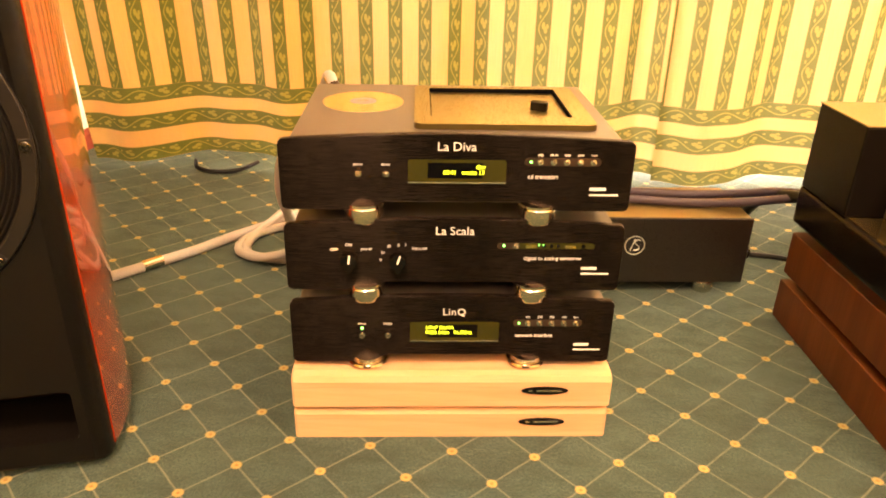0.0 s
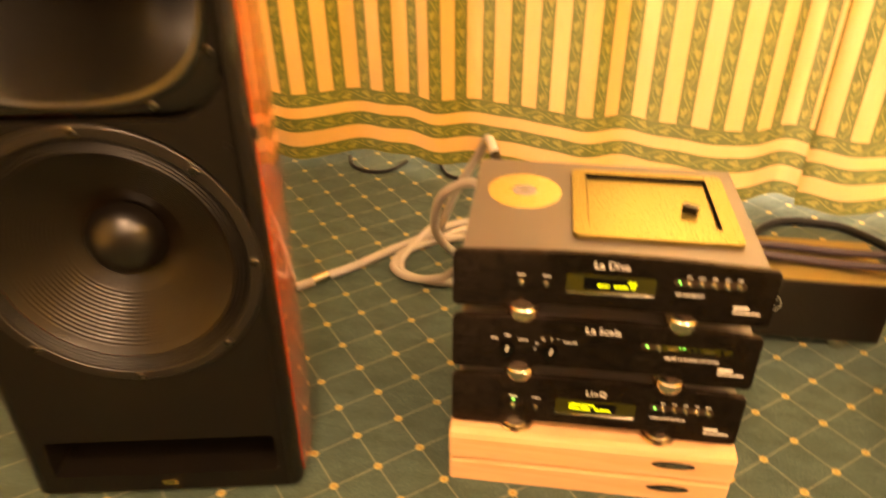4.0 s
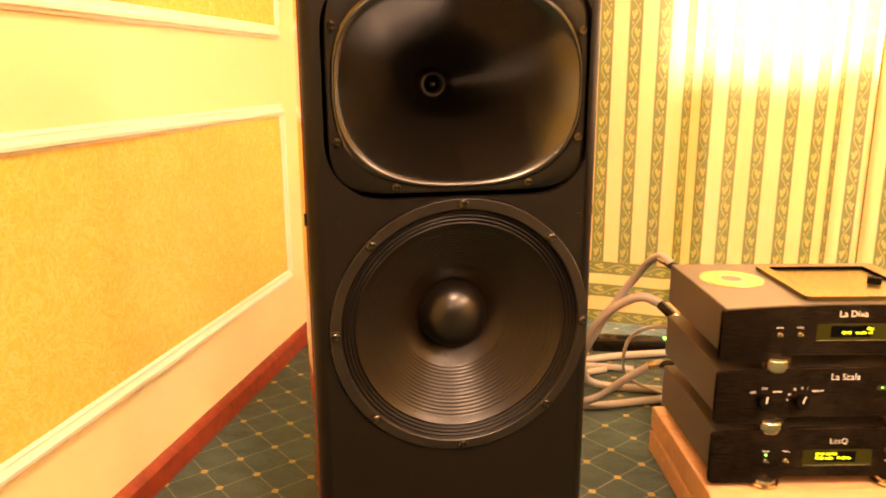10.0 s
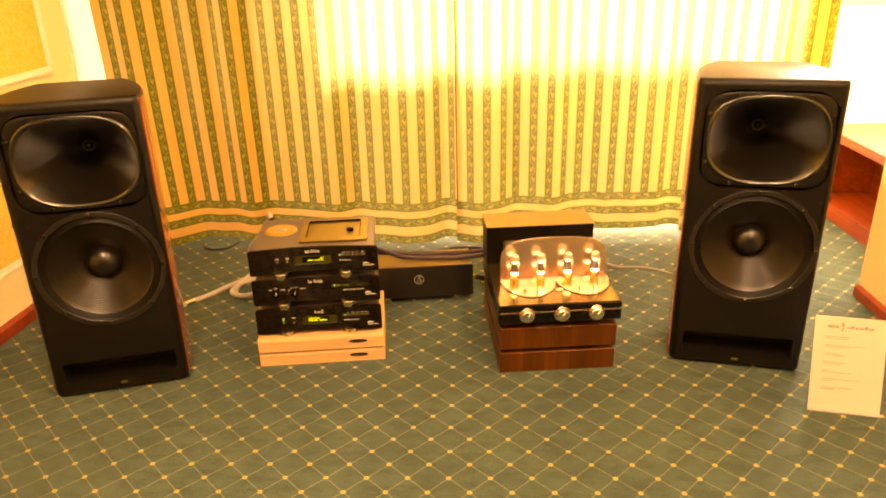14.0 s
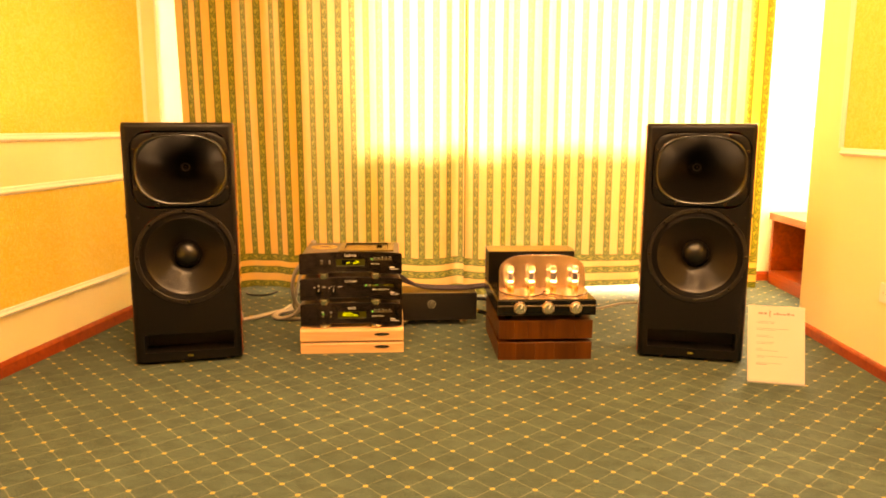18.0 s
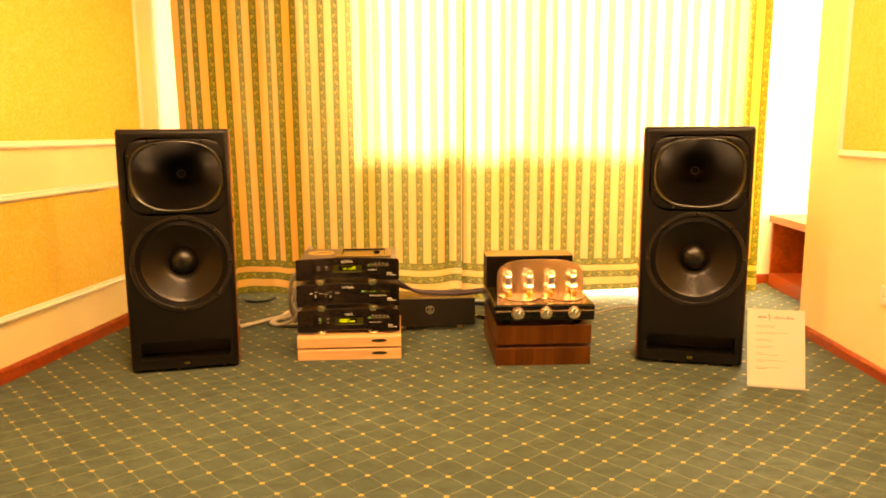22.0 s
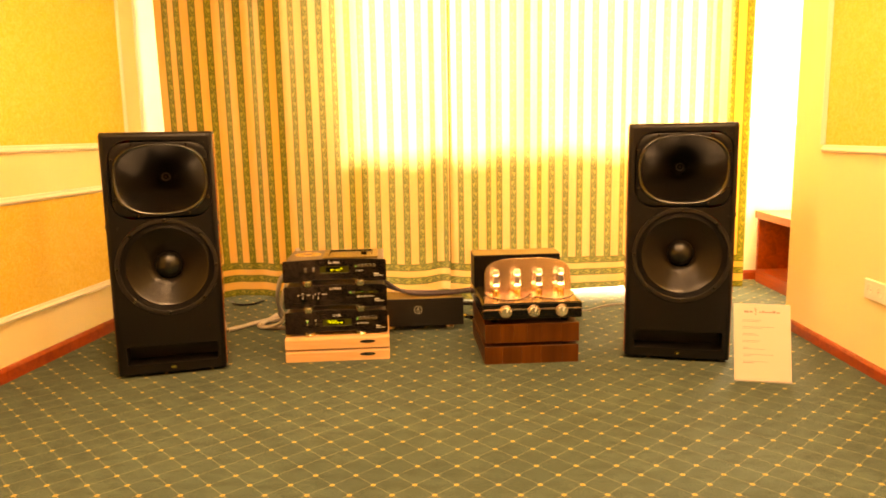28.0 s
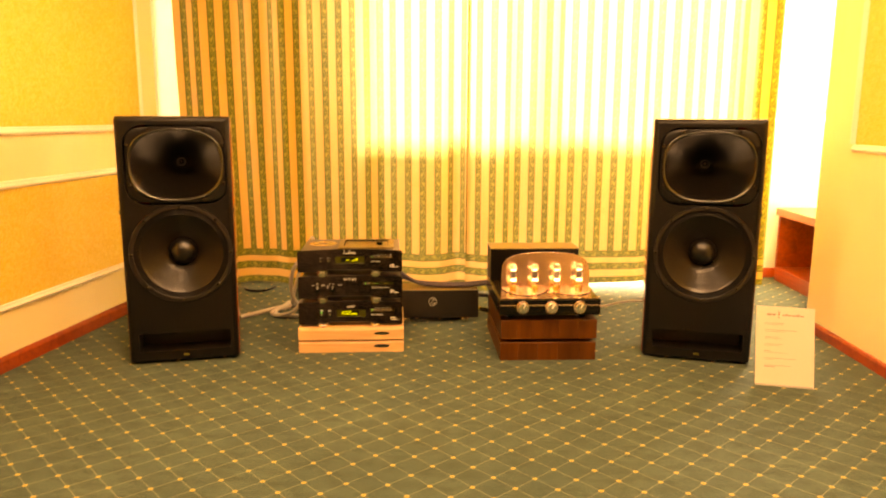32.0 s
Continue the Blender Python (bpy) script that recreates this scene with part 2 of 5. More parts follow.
def curtain_material():
    """Woven stripes of cream and green with a leaf scroll, bands along the hem; lets some daylight through. UV: metres along the cloth and up."""
    m = material("striped_curtain_fabric", (0.7, 0.5, 0.25), 0.85)
    n = Nodes(m)
    n.b.inputs["Specular IOR Level"].default_value = 0.1
    u, v, w = n.split(n.coord.outputs["UV"])
    period = STRIPE
    f = n.math("MULTIPLY", n.math("FRACT", n.math("DIVIDE", u, period)), period)
    stripe = n.math("MULTIPLY", n.range(f, GREEN0 - 0.0008, GREEN0 + 0.0008), n.range(f, GREEN1 - 0.0008, GREEN1 + 0.0008, 1, 0))
    above = n.range(v, HEM_TOP - 0.001, HEM_TOP + 0.001)
    # hem bands: green, cream, green, cream, green from the bottom
    band = None
    for lo, hi in HEM_BANDS:
        b = n.math("MULTIPLY", n.range(v, lo - 0.0012, lo + 0.0012), n.range(v, hi - 0.0012, hi + 0.0012, 1, 0))
        band = b if band is None else n.math("MAXIMUM", band, b)
    green = n.math("ADD", n.math("MULTIPLY", stripe, above), n.math("MULTIPLY", band, n.math("SUBTRACT", 1.0, above)), clamp=True)

    def scroll(along, across, pitch, half):
        """A waving vine with leaves: 1 on the motif."""
        ph = n.math("MULTIPLY", along, 2 * math.pi / pitch)
        vine = n.math("ABSOLUTE", n.math("SUBTRACT", across, n.math("MULTIPLY", n.math("SINE", ph), half * 0.55)))
        vine = n.range(vine, half * 0.05, half * 0.11, 1, 0)
        leaves = None
        for k, (dp, side, size, lean) in enumerate(((0.21, -0.30, 0.36, 0.9), (0.71, 0.30, 0.36, -0.9), (0.31, -0.02, 0.32, 0.1), (0.81, 0.02, 0.32, -0.1), (0.30, -0.52, 0.26, 1.3), (0.80, 0.52, 0.26, -1.3), (0.02, -0.45, 0.17, 0.4), (0.52, 0.45, 0.17, -0.4))):
            a = n.math("SUBTRACT", n.math("FRACT", n.math("ADD", n.math("DIVIDE", along, pitch), 0.5 - dp)), 0.5)
            a = n.math("MULTIPLY", a, pitch)
            c = n.math("SUBTRACT", across, side * half)
            p = n.math("ADD", a, n.math("MULTIPLY", c, lean))
            q = n.math("SUBTRACT", c, n.math("MULTIPLY", a, lean * 0.35))
            r = n.math("ADD", n.math("POWER", n.math("DIVIDE", p, half * size * 1.45), 2.0), n.math("POWER", n.math("DIVIDE", q, half * size * 0.75), 2.0))
            leaf = n.range(r, 0.8, 1.15, 1, 0)
            leaves = leaf if leaves is None else n.math("MAXIMUM", leaves, leaf)
        return n.math("MAXIMUM", vine, leaves)

    mid = (GREEN0 + GREEN1) / 2
    up = scroll(v, n.math("SUBTRACT", f, mid), 0.105, (GREEN1 - GREEN0) / 2)
    hem = None
    for lo, hi in HEM_BANDS:
        b = n.math("MULTIPLY", n.math("MULTIPLY", n.range(v, lo, lo + 0.001), n.range(v, hi - 0.001, hi, 1, 0)), scroll(u, n.math("SUBTRACT", v, (lo + hi) / 2), 0.13, (hi - lo) / 2))
        hem = b if hem is None else n.math("MAXIMUM", hem, b)
    motif = n.math("ADD", n.math("MULTIPLY", n.math("MULTIPLY", up, stripe), above), n.math("MULTIPLY", hem, n.math("SUBTRACT", 1.0, above)), clamp=True)
    weave = n.noise(n.mapping(source="UV", scale=(900, 900, 1)), 1.0, 2)
    ribs = n.noise(n.mapping(source="UV", scale=(700, 14, 1)), 1.0, 2)
    cream = n.mix(n.range(ribs, 0.3, 0.7), CREAM[0], CREAM[1])
    grn = n.mix(n.range(weave, 0.3, 0.7), GREEN[0], GREEN[1])
    col = n.mix(green, cream, grn)
    col = n.mix(n.math("MULTIPLY", motif, 0.9), col, MOTIF)
    n.colour(col)
    n.bump(n.math("ADD", weave, n.math("MULTIPLY", motif, 0.8)), 0.25, 0.0015)
    tr = n.t.nodes.new("ShaderNodeBsdfTranslucent")
    n.link(n.mix(n.range(green, 0.0, 1.0, 0.36, 0.16), col, (0.95, 0.86, 0.64), "MIX"), tr.inputs[0])
    mixer = n.t.nodes.new("ShaderNodeMixShader")
    mixer.inputs[0].default_value = CURTAIN_THROUGH
    n.link(n.b.outputs[0], mixer.inputs[1])
    n.link(tr.outputs[0], mixer.inputs[2])
    n.link(mixer.outputs[0], n.t.nodes["Material Output"].inputs[0])
    return m


CARPET = carpet_material()
CREAM_PAINT = plain_material("cream_wall_paint", WALL_CREAM, 0.5, 60, 0.05, 0.12)
# brown chosen for the unseen wall so black fronts reflect little light
FAR_WALL = plain_material("dark_brown_unseen_wall", (0.10, 0.065, 0.035), 0.5, 30, 0.08, 0.1)
BRIGHT_PAINT = plain_material("white_wall_paint", (0.84, 0.82, 0.76), 0.6, 60, 0.03, 0.1)
WHITE_PAINT = plain_material("white_gloss_paint", (0.80, 0.75, 0.62), 0.35, 50, 0.04, 0.08)
CEILING_PAINT = plain_material("ceiling_paint", (0.82, 0.79, 0.72), 0.8, 80, 0.04, 0.1)
WALLPAPER_M = wallpaper_material()
SKIRTING = wood_material("red_stained_wood", (0.20, 0.025, 0.012), (0.36, 0.06, 0.025), 0.35, 1.0, 1)
CURTAIN = curtain_material()
DESK_WOOD = wood_material("mahogany_veneer", (0.16, 0.022, 0.010), (0.32, 0.06, 0.022), 0.3, 1.0, 1)
MAPLE = wood_material("maple_wood", (0.60, 0.335, 0.165), (0.74, 0.45, 0.255), 0.38, 1.0, 0, 0.0, 1.6)

BLACK_PAINT = plain_material("matt_black_paint", (0.0051, 0.0037, 0.0024), 0.44, 220, 0.1, 0.08, 0, 0.25)
RED_LACQUER = wood_material("red_lacquered_veneer", (0.27, 0.028, 0.005), (0.34, 0.040, 0.008), 0.2, 0.5, 2, 1.0, 0.6, 0.0, 0.12)


# ---- mesh helpers ----
def part(name, bm, mat, parent=None, label="", m=None, smooth=False):
    """Links a bmesh as one mesh object, under a thing or a part if one is given."""
    me = bpy.data.meshes.new(name)
    if smooth:
        for f in bm.faces:
            f.smooth = True
    bm.to_mesh(me)
    bm.free()
    me.materials.append(mat)
    if smooth:
        me.set_sharp_from_angle(angle=radians(38))
    ob = new(name, me)
    if parent is not None:
        ob.parent = parent
    if m is not None:
        ob.matrix_basis = m
    if label:
        ob["label"] = label
    return ob


def thing(name, m, label, category, group="", kind=""):
    ob = new(name)
    ob.empty_display_size = 0.05
    ob.matrix_basis = m
    return tagged(ob, label, category, group, kind)


def box(x0, x1, y0, y1, z0, z1, r=0.0, seg=2, bm=None):
    bm = bm or bmesh.new()
    made = bmesh.ops.create_cube(bm, size=1.0, matrix=Matrix.LocRotScale(((x0 + x1) / 2, (y0 + y1) / 2, (z0 + z1) / 2), None, (x1 - x0, y1 - y0, z1 - z0)))
    if r > 0:
        edges = list({e for v in made["verts"] for e in v.link_edges})
        bmesh.ops.bevel(bm, geom=edges, offset=r, segments=seg, profile=0.5, affect="EDGES", clamp_overlap=True)
    return bm


def lathe(profile, n=32, bm=None, m=None, close=False):
    """Turns a profile of (radius, height) about z."""
    bm = bm or bmesh.new()
    m = m or Matrix()
    rings = []
    for r, z in profile:
        if r < 1e-6:
            rings.append([bm.verts.new(m @ Vector((0, 0, z)))])
        else:
            rings.append([bm.verts.new(m @ Vector((r * math.cos(2 * math.pi * k / n), r * math.sin(2 * math.pi * k / n), z))) for k in range(n)])
    for a, b in zip(rings, rings[1:]):
        for k in range(n):
            l = (k + 1) % n
            q = [a[k % len(a)], a[l % len(a)], b[l % len(b)], b[k % len(b)]]
            f = []
            for v in q:
                if v not in f:
                    f.append(v)
            if len(f) > 2:
                bm.faces.new(f)
    bmesh.ops.recalc_face_normals(bm, faces=bm.faces)
    return bm


def prism(outline, z0, z1, bm=None, m=None, bevel=0.0):
    """A closed outline of (x, y) drawn out from z0 to z1."""
    bm = bm or bmesh.new()
    m = m or Matrix()
    lo = [bm.verts.new(m @ Vector((x, y, z0))) for x, y in outline]
    hi = [bm.verts.new(m @ Vector((x, y, z1))) for x, y in outline]
    faces = [bm.faces.new(lo[::-1]), bm.faces.new(hi)]
    for k in range(len(outline)):
        l = (k + 1) % len(outline)
        faces.append(bm.faces.new((lo[k], lo[l], hi[l], hi[k])))
    bmesh.ops.recalc_face_normals(bm, faces=faces)
    if bevel:
        caps = [e for f in faces[:2] for e in f.edges]
        bmesh.ops.bevel(bm, geom=caps, offset=bevel, segments=2, profile=0.5, affect="EDGES", clamp_overlap=True)
    return bm


def rounded(w, h, r, n=6):
    """A rectangle with round corners, as an outline about its middle."""
    out = []
    for cx, cy, a in ((w / 2 - r, h / 2 - r, 0), (-w / 2 + r, h / 2 - r, 90), (-w / 2 + r, -h / 2 + r, 180), (w / 2 - r, -h / 2 + r, 270)):
        for k in range(n + 1):
            b = radians(a + 90 * k / n)
            out.append((cx + r * math.cos(b), cy + r * math.sin(b)))
    return out


def smooth_path(points, steps=8):
    """A Catmull-Rom line through the points."""
    p = [Vector(q) for q in points]
    p = [2 * p[0] - p[1]] + p + [2 * p[-1] - p[-2]]
    out = []
    for k in range(1, len(p) - 2):
        a, b, c, d = p[k - 1 : k + 3]
        for s in range(steps):
            t = s / steps
            out.append(0.5 * (2 * b + (c - a) * t + (2 * a - 5 * b + 4 * c - d) * t * t + (3 * b - a - 3 * c + d) * t ** 3))
    return out + [p[-2]]


def cable(points, r, n=10, steps=8, bm=None):
    bm = bm or bmesh.new()
    line = smooth_path(points, steps) if steps > 1 else [Vector(q) for q in points]
    ref = Vector((0, 0, 1))
    rings = []
    for k, p in enumerate(line):
        d = (line[min(k + 1, len(line) - 1)] - line[max(k - 1, 0)]).normalized()
        a = d.cross(ref)
        if a.length < 1e-3:
            a = d.cross(Vector((1, 0, 0)))
        a.normalize()
        b = a.cross(d)
        rings.append([bm.verts.new(p + r * (math.cos(2 * math.pi * j / n) * a + math.sin(2 * math.pi * j / n) * b)) for j in range(n)])
    for a, b in zip(rings, rings[1:]):
        for j in range(n):
            bm.faces.new((a[j], a[(j + 1) % n], b[(j + 1) % n], b[j]))
    bm.faces.new(rings[0][::-1])
    bm.faces.new(rings[-1])
    bmesh.ops.recalc_face_normals(bm, faces=bm.faces)
    return bm


# ---- the room ----
def structure(name, bm, mat, label, m=ROOM, category=""):
    return tagged(part(name, bm, mat, None, "", m), label, category or name.split("_")[0], "", "structure")


def moulding(length, along, m, parent, name="moulding", w=0.034, d=0.016):
    """A profiled strip of wood along x (along=0) or z (along=1) in the wall's own axes, standing out towards -y."""
    prof = [(0, 0), (0, d * 0.45), (w * 0.12, d * 0.55), (w * 0.22, d * 0.95), (w * 0.42, d), (w * 0.58, d * 0.72), (w * 0.72, d * 0.6), (w * 0.85, d * 0.62), (w, d * 0.3), (w, 0)]
    bm = bmesh.new()
    ends = []
    for s in (0, length):
        ends.append([bm.verts.new((s, -q, p - w / 2) if along == 0 else (p - w / 2, -q, s)) for p, q in prof])
    n = len(prof)
    for k in range(n):
        bm.faces.new((ends[0][k], ends[0][(k + 1) % n], ends[1][(k + 1) % n], ends[1][k]))
    bm.faces.new(ends[0][::-1]), bm.faces.new(ends[1])
    bmesh.ops.recalc_face_normals(bm, faces=bm.faces)
    return part(name, bm, WHITE_PAINT, parent, "", m)


def wall_panel(x0, x1, z0, z1, m, wall):
    """A wallpapered field framed by mouldings, on a wall whose face is y = 0 and looks to -y."""
    w = 0.034
    part("wallpaper_field", box(x0 + w / 2, x1 - w / 2, -0.005, 0.0, z0 + w / 2, z1 - w / 2), WALLPAPER_M, wall, "yellow embossed wallpaper", m)
    moulding(x1 - x0, 0, m @ pose(x0, 0, z0, 0, 0, 0), wall)
    moulding(x1 - x0, 0, m @ pose(x0, 0, z1, 0, 0, 0), wall)
    moulding(z1 - z0 - w, 1, m @ pose(x0, -0.0005, z0 + w / 2, 0, 0, 0), wall)
    moulding(z1 - z0 - w, 1, m @ pose(x1, -0.0005, z0 + w / 2, 0, 0, 0), wall)


def skirting(name, length, height, m, label):
    prof = [(0, 0), (0, 0.016), (height * 0.75, 0.016), (height * 0.9, 0.011), (height, 0.006), (height, 0)]
    bm = bmesh.new()
    ends = [[bm.verts.new((s, -q, p)) for p, q in prof] for s in (0, length)]
    for k in range(len(prof)):
        l = (k + 1) % len(prof)
        bm.faces.new((ends[0][k], ends[0][l], ends[1][l], ends[1][k]))
    bm.faces.new(ends[0][::-1]), bm.faces.new(ends[1])
    bmesh.ops.recalc_face_normals(bm, faces=bm.faces)
    return structure(name, bm, SKIRTING, label, m, "baseboard")


structure("floor", box(-1.8, 4.6, V_BACK - 0.2, V_WINDOW + 0.35, -0.1, 0.0), CARPET, "blue-green fitted carpet with a yellow-dotted diamond lattice")
structure("ceiling", box(-1.8, 4.6, V_BACK - 0.2, V_WINDOW + 0.35, CEIL, CEIL + 0.1), CEILING_PAINT, "plain off-white painted ceiling")

# the wall beside the left loudspeaker: its local y = 0 face looks along -y, so turn it to look into the room
wall_left = structure("wall_west", box(-7, 1.90, 0, 0.2, 0, CEIL), CREAM_PAINT, "cream painted wall with framed yellow wallpaper panels", LEFT @ pose(0, 0, 0, 0, 0, 90))
for lo, hi in ((-1.52, 0.99), (-4.3, -1.72)):
    wall_panel(lo, hi, 0.255, 0.742, Matrix(), wall_left)
    wall_panel(lo, hi, 0.955, 2.35, Matrix(), wall_left)
# white sheet added on the cream wall to imitate daylight from the window
structure("wall_lining", box(1.16, 1.88, -0.006, 0.0, 0.063, CEIL), BRIGHT_PAINT, "strip of wall beside the curtain, coloured white for daylight", LEFT @ pose(0, 0, 0, 0, 0, 90), "wall")
skirting("baseboard_west", 7.5, 0.062, LEFT @ pose(0, -5.9, 0, 0, 0, 90), "red-stained wooden baseboard along the panelled wall")

wall_right = structure("wall_east", box(-0.50, 5.5, 0, 0.30, 0, CEIL), CREAM_PAINT, "cream painted wall ending in a corner with a wallpaper panel", ROOM @ pose(U_RIGHT, 0, 0, 0, 0, -90))
wall_panel(-0.215, 2.6, 0.895, 2.35, Matrix(), wall_right)
skirting("baseboard_east", 5.7, 0.052, ROOM @ pose(U_RIGHT, 0.50, 0, 0, 0, -90), "red-stained wooden baseboard along the cream wall")
# closes the room out of view; its dark colour holds back bounced light
structure("wall_south", box(-1.8, 4.5, V_BACK - 0.2, V_BACK, 0, CEIL), FAR_WALL, "unseen far wall of the room, coloured dark brown to darken reflections")
structure("wall_alcove", box(3.75, 3.95, -0.3, V_WINDOW, 0, CEIL), BRIGHT_PAINT, "white painted wall of the alcove beside the window")
structure("wall_return", box(U_RIGHT + 0.30, 3.75, -0.3, -0.1, 0, CEIL), CREAM_PAINT, "plain cream wall closing the alcove")
wn = bmesh.new()
for x0, x1, z0, z1 in ((-1.8, LOW[0], 0, CEIL), (LOW[0], WIN[0], WIN[2], CEIL), (WIN[1], WIN2[0], WIN[2], CEIL), (WIN2[0], WIN2[1], WIN2[3], CEIL), (WIN2[1], 3.95, 0, CEIL), (WIN2[0], WIN2[1], 0, WIN2[2]), (LOW[1], WIN2[0], 0, WIN[2]), (LOW[0], LOW[1], 0, LOW[2]), (LOW[0], LOW[1], LOW[3], WIN[2]), (WIN[0], WIN[1], WIN[3], CEIL)):
    box(x0, x1, V_WINDOW, V_WINDOW + 0.2, z0, z1, 0, 1, wn)
structure("wall_north", wn, BRIGHT_PAINT, "white painted window wall behind the curtains")
skirting("baseboard_north", 1.05, 0.06, ROOM @ pose(-0.92, V_WINDOW, 0), "red-stained wooden baseboard under the window")
skirting("baseboard_corner", 1.58, 0.06, ROOM @ pose(2.17, V_WINDOW, 0), "red-stained wooden baseboard of the alcove")

window = new("window_1")
window.matrix_basis = ROOM @ pose(0, V_WINDOW + 0.08, 0)
tagged(window, "white framed window behind the closed curtains", "window", "", "structure")
GLASS = material("window_glass", (1, 1, 1), 0.0, 0.0, Transmission_Weight=1.0, IOR=1.02)
fr = 0.05
mid_u = (WIN[0] + WIN[1]) / 2
for x0, x1, z0, z1 in ((WIN[0], WIN[0] + fr, WIN[2], WIN[3]), (WIN[1] - fr, WIN[1], WIN[2], WIN[3]), (WIN[0] + fr, WIN[1] - fr, WIN[2], WIN[2] + fr), (WIN[0] + fr, WIN[1] - fr, WIN[3] - fr, WIN[3]), (mid_u - 0.03, mid_u + 0.03, WIN[2] + fr, WIN[3] - fr)):
    part("window_frame", box(x0, x1, -0.03, 0.03, z0, z1, 0.004), WHITE_PAINT, window)
for x0, x1 in ((WIN[0] + fr, mid_u - 0.03), (mid_u + 0.03, WIN[1] - fr)):
    pane = part("pane", box(x0, x1, -0.003, 0.003, WIN[2] + fr, WIN[3] - fr), GLASS, window)
    pane.visible_shadow = False
# made-up window around the alcove lamp, out of view
side = new("added_alcove_window")
side.matrix_basis = ROOM @ pose(0, V_WINDOW + 0.08, 0)
tagged(side, "unseen white framed window added to brighten the alcove", "window", "", "structure")
for x0, x1, z0, z1 in ((WIN2[0], WIN2[0] + fr, WIN2[2], WIN2[3]), (WIN2[1] - fr, WIN2[1], WIN2[2], WIN2[3]), (WIN2[0] + fr, WIN2[1] - fr, WIN2[2], WIN2[2] + fr), (WIN2[0] + fr, WIN2[1] - fr, WIN2[3] - fr, WIN2[3])):
    part("window_frame", box(x0, x1, -0.03, 0.03, z0, z1, 0.004), WHITE_PAINT, side)
pane = part("pane", box(WIN2[0] + fr, WIN2[1] - fr, -0.003, 0.003, WIN2[2] + fr, WIN2[3] - fr), GLASS, side)
pane.visible_shadow = False
# made-up glazing of the low light opening, hidden by the curtains
low = new("added_low_window")
low.matrix_basis = ROOM @ pose(0, V_WINDOW + 0.08, 0)
tagged(low, "unseen low glazed panel added to light the floor behind the hem", "window", "", "structure")
for x0, x1, z0, z1 in ((LOW[0], LOW[0] + 0.03, LOW[2], LOW[3]), (LOW[1] - 0.03, LOW[1], LOW[2], LOW[3])):
    part("window_frame", box(x0, x1, -0.03, 0.03, z0, z1, 0.004), WHITE_PAINT, low)
pane = part("pane", box(LOW[0] + 0.03, LOW[1] - 0.03, -0.003, 0.003, LOW[2], LOW[3]), GLASS, low)
pane.visible_shadow = False
part("window_sill", box(WIN[0] - 0.05, WIN[1] + 0.05, -0.15, -0.04, WIN[2] - 0.03, WIN[2], 0.005), WHITE_PAINT, window)


# curtains: two lengths of cloth that meet near the middle
def curtain_sheet(u0, u1, seed, label):
    rng = random.Random(seed)
    waves = [(rng.uniform(5, 9), rng.uniform(0, 6), 0.022), (rng.uniform(15, 19), rng.uniform(0, 6), 0.019), (rng.uniform(24, 30), rng.uniform(0, 6), 0.018), (rng.uniform(40, 50), rng.uniform(0, 6), 0.010)]
    n, rows = 420, 16
    top = CEIL - 0.06
    bm = bmesh.new()
    uvl = bm.loops.layers.uv.new("UVMap")
    grid = []
    run = 0.0
    last = None
    arc = []
    for j in range(rows + 1):
        h = j / rows
        z = 0.04 + (top - 0.04) * h ** 1.35
        line = []
        for k in range(n + 1):
            f = k / n
            u = u0 + (u1 - u0) * f
            off = 0.0
            for i, (w, p, a) in enumerate(waves):
                grow = (1.25 - 0.35 * h) if i < 2 else (0.45 + 0.75 * h)
                off += a * grow * math.sin(w * u + p + 0.35 * h * math.sin(3.1 * u + i) + 0.9 * math.sin(2.3 * u + p))
            w = math.exp(-abs(u - JOIN) / 0.025)
            off = off * (1 - w) + (-0.012 if u0 > 0 else 0.004) * w
            lean = 0.06 * (1 - h) ** 2
            uu = u + (lean if u0 < -0.5 else 0) * (1 - f) ** 3
            hem = 0.008 * math.sin(4.0 * u + seed) + 0.006 * math.sin(9.3 * u + 2 * seed)
            hem += 0.034 * min(1.0, max(0.0, (u - 1.15) / 0.45))  # drawn up a little at the outer side
            line.append(Vector((uu, V_CURTAIN + off, z + hem * (1 - h) ** 4)))
        grid.append(line)
    for k in range(n + 1):
        p = grid[rows // 2][k]
        if last is not None:
            run += (p - last).length
        last = p
        arc.append(run)
    vs = [[bm.verts.new(p) for p in line] for line in grid]
    for j in range(rows):
        for k in range(n):
            f = bm.faces.new((vs[j][k], vs[j][k + 1], vs[j + 1][k + 1], vs[j + 1][k]))
            f.smooth = True
            h0, h1 = (top - 0.04) * (j / rows) ** 1.35, (top - 0.04) * ((j + 1) / rows) ** 1.35
            for l, (a, b) in zip(f.loops, ((arc[k], h0), (arc[k + 1], h0), (arc[k + 1], h1), (arc[k], h1))):
                l[uvl].uv = (a + seed * 0.031, b)
    sheet = tagged(part("curtain", bm, CURTAIN, None, "", ROOM), label, "curtain", "window curtains")
    if u1 > 2:  # second strip added behind the outer edge blocks daylight and keeps it dark
        blocker = bmesh.new()
        fuv = blocker.loops.layers.uv.new("UVMap")
        ks = range(n - 26, n + 1, 2)
        back = [[blocker.verts.new(line[k] + Vector((0, 0.006, 0))) for k in ks] for line in grid]
        for j in range(rows):
            for i in range(len(ks) - 1):
                f = blocker.faces.new((back[j][i], back[j][i + 1], back[j + 1][i + 1], back[j + 1][i]))
                f.smooth = True
                for l in f.loops:
                    l[fuv].uv = (l.vert.co.x, l.vert.co.z - 0.04)
        part("edge_light_block", blocker, CURTAIN, sheet, "strip of cloth added behind the edge to block daylight")
    return sheet


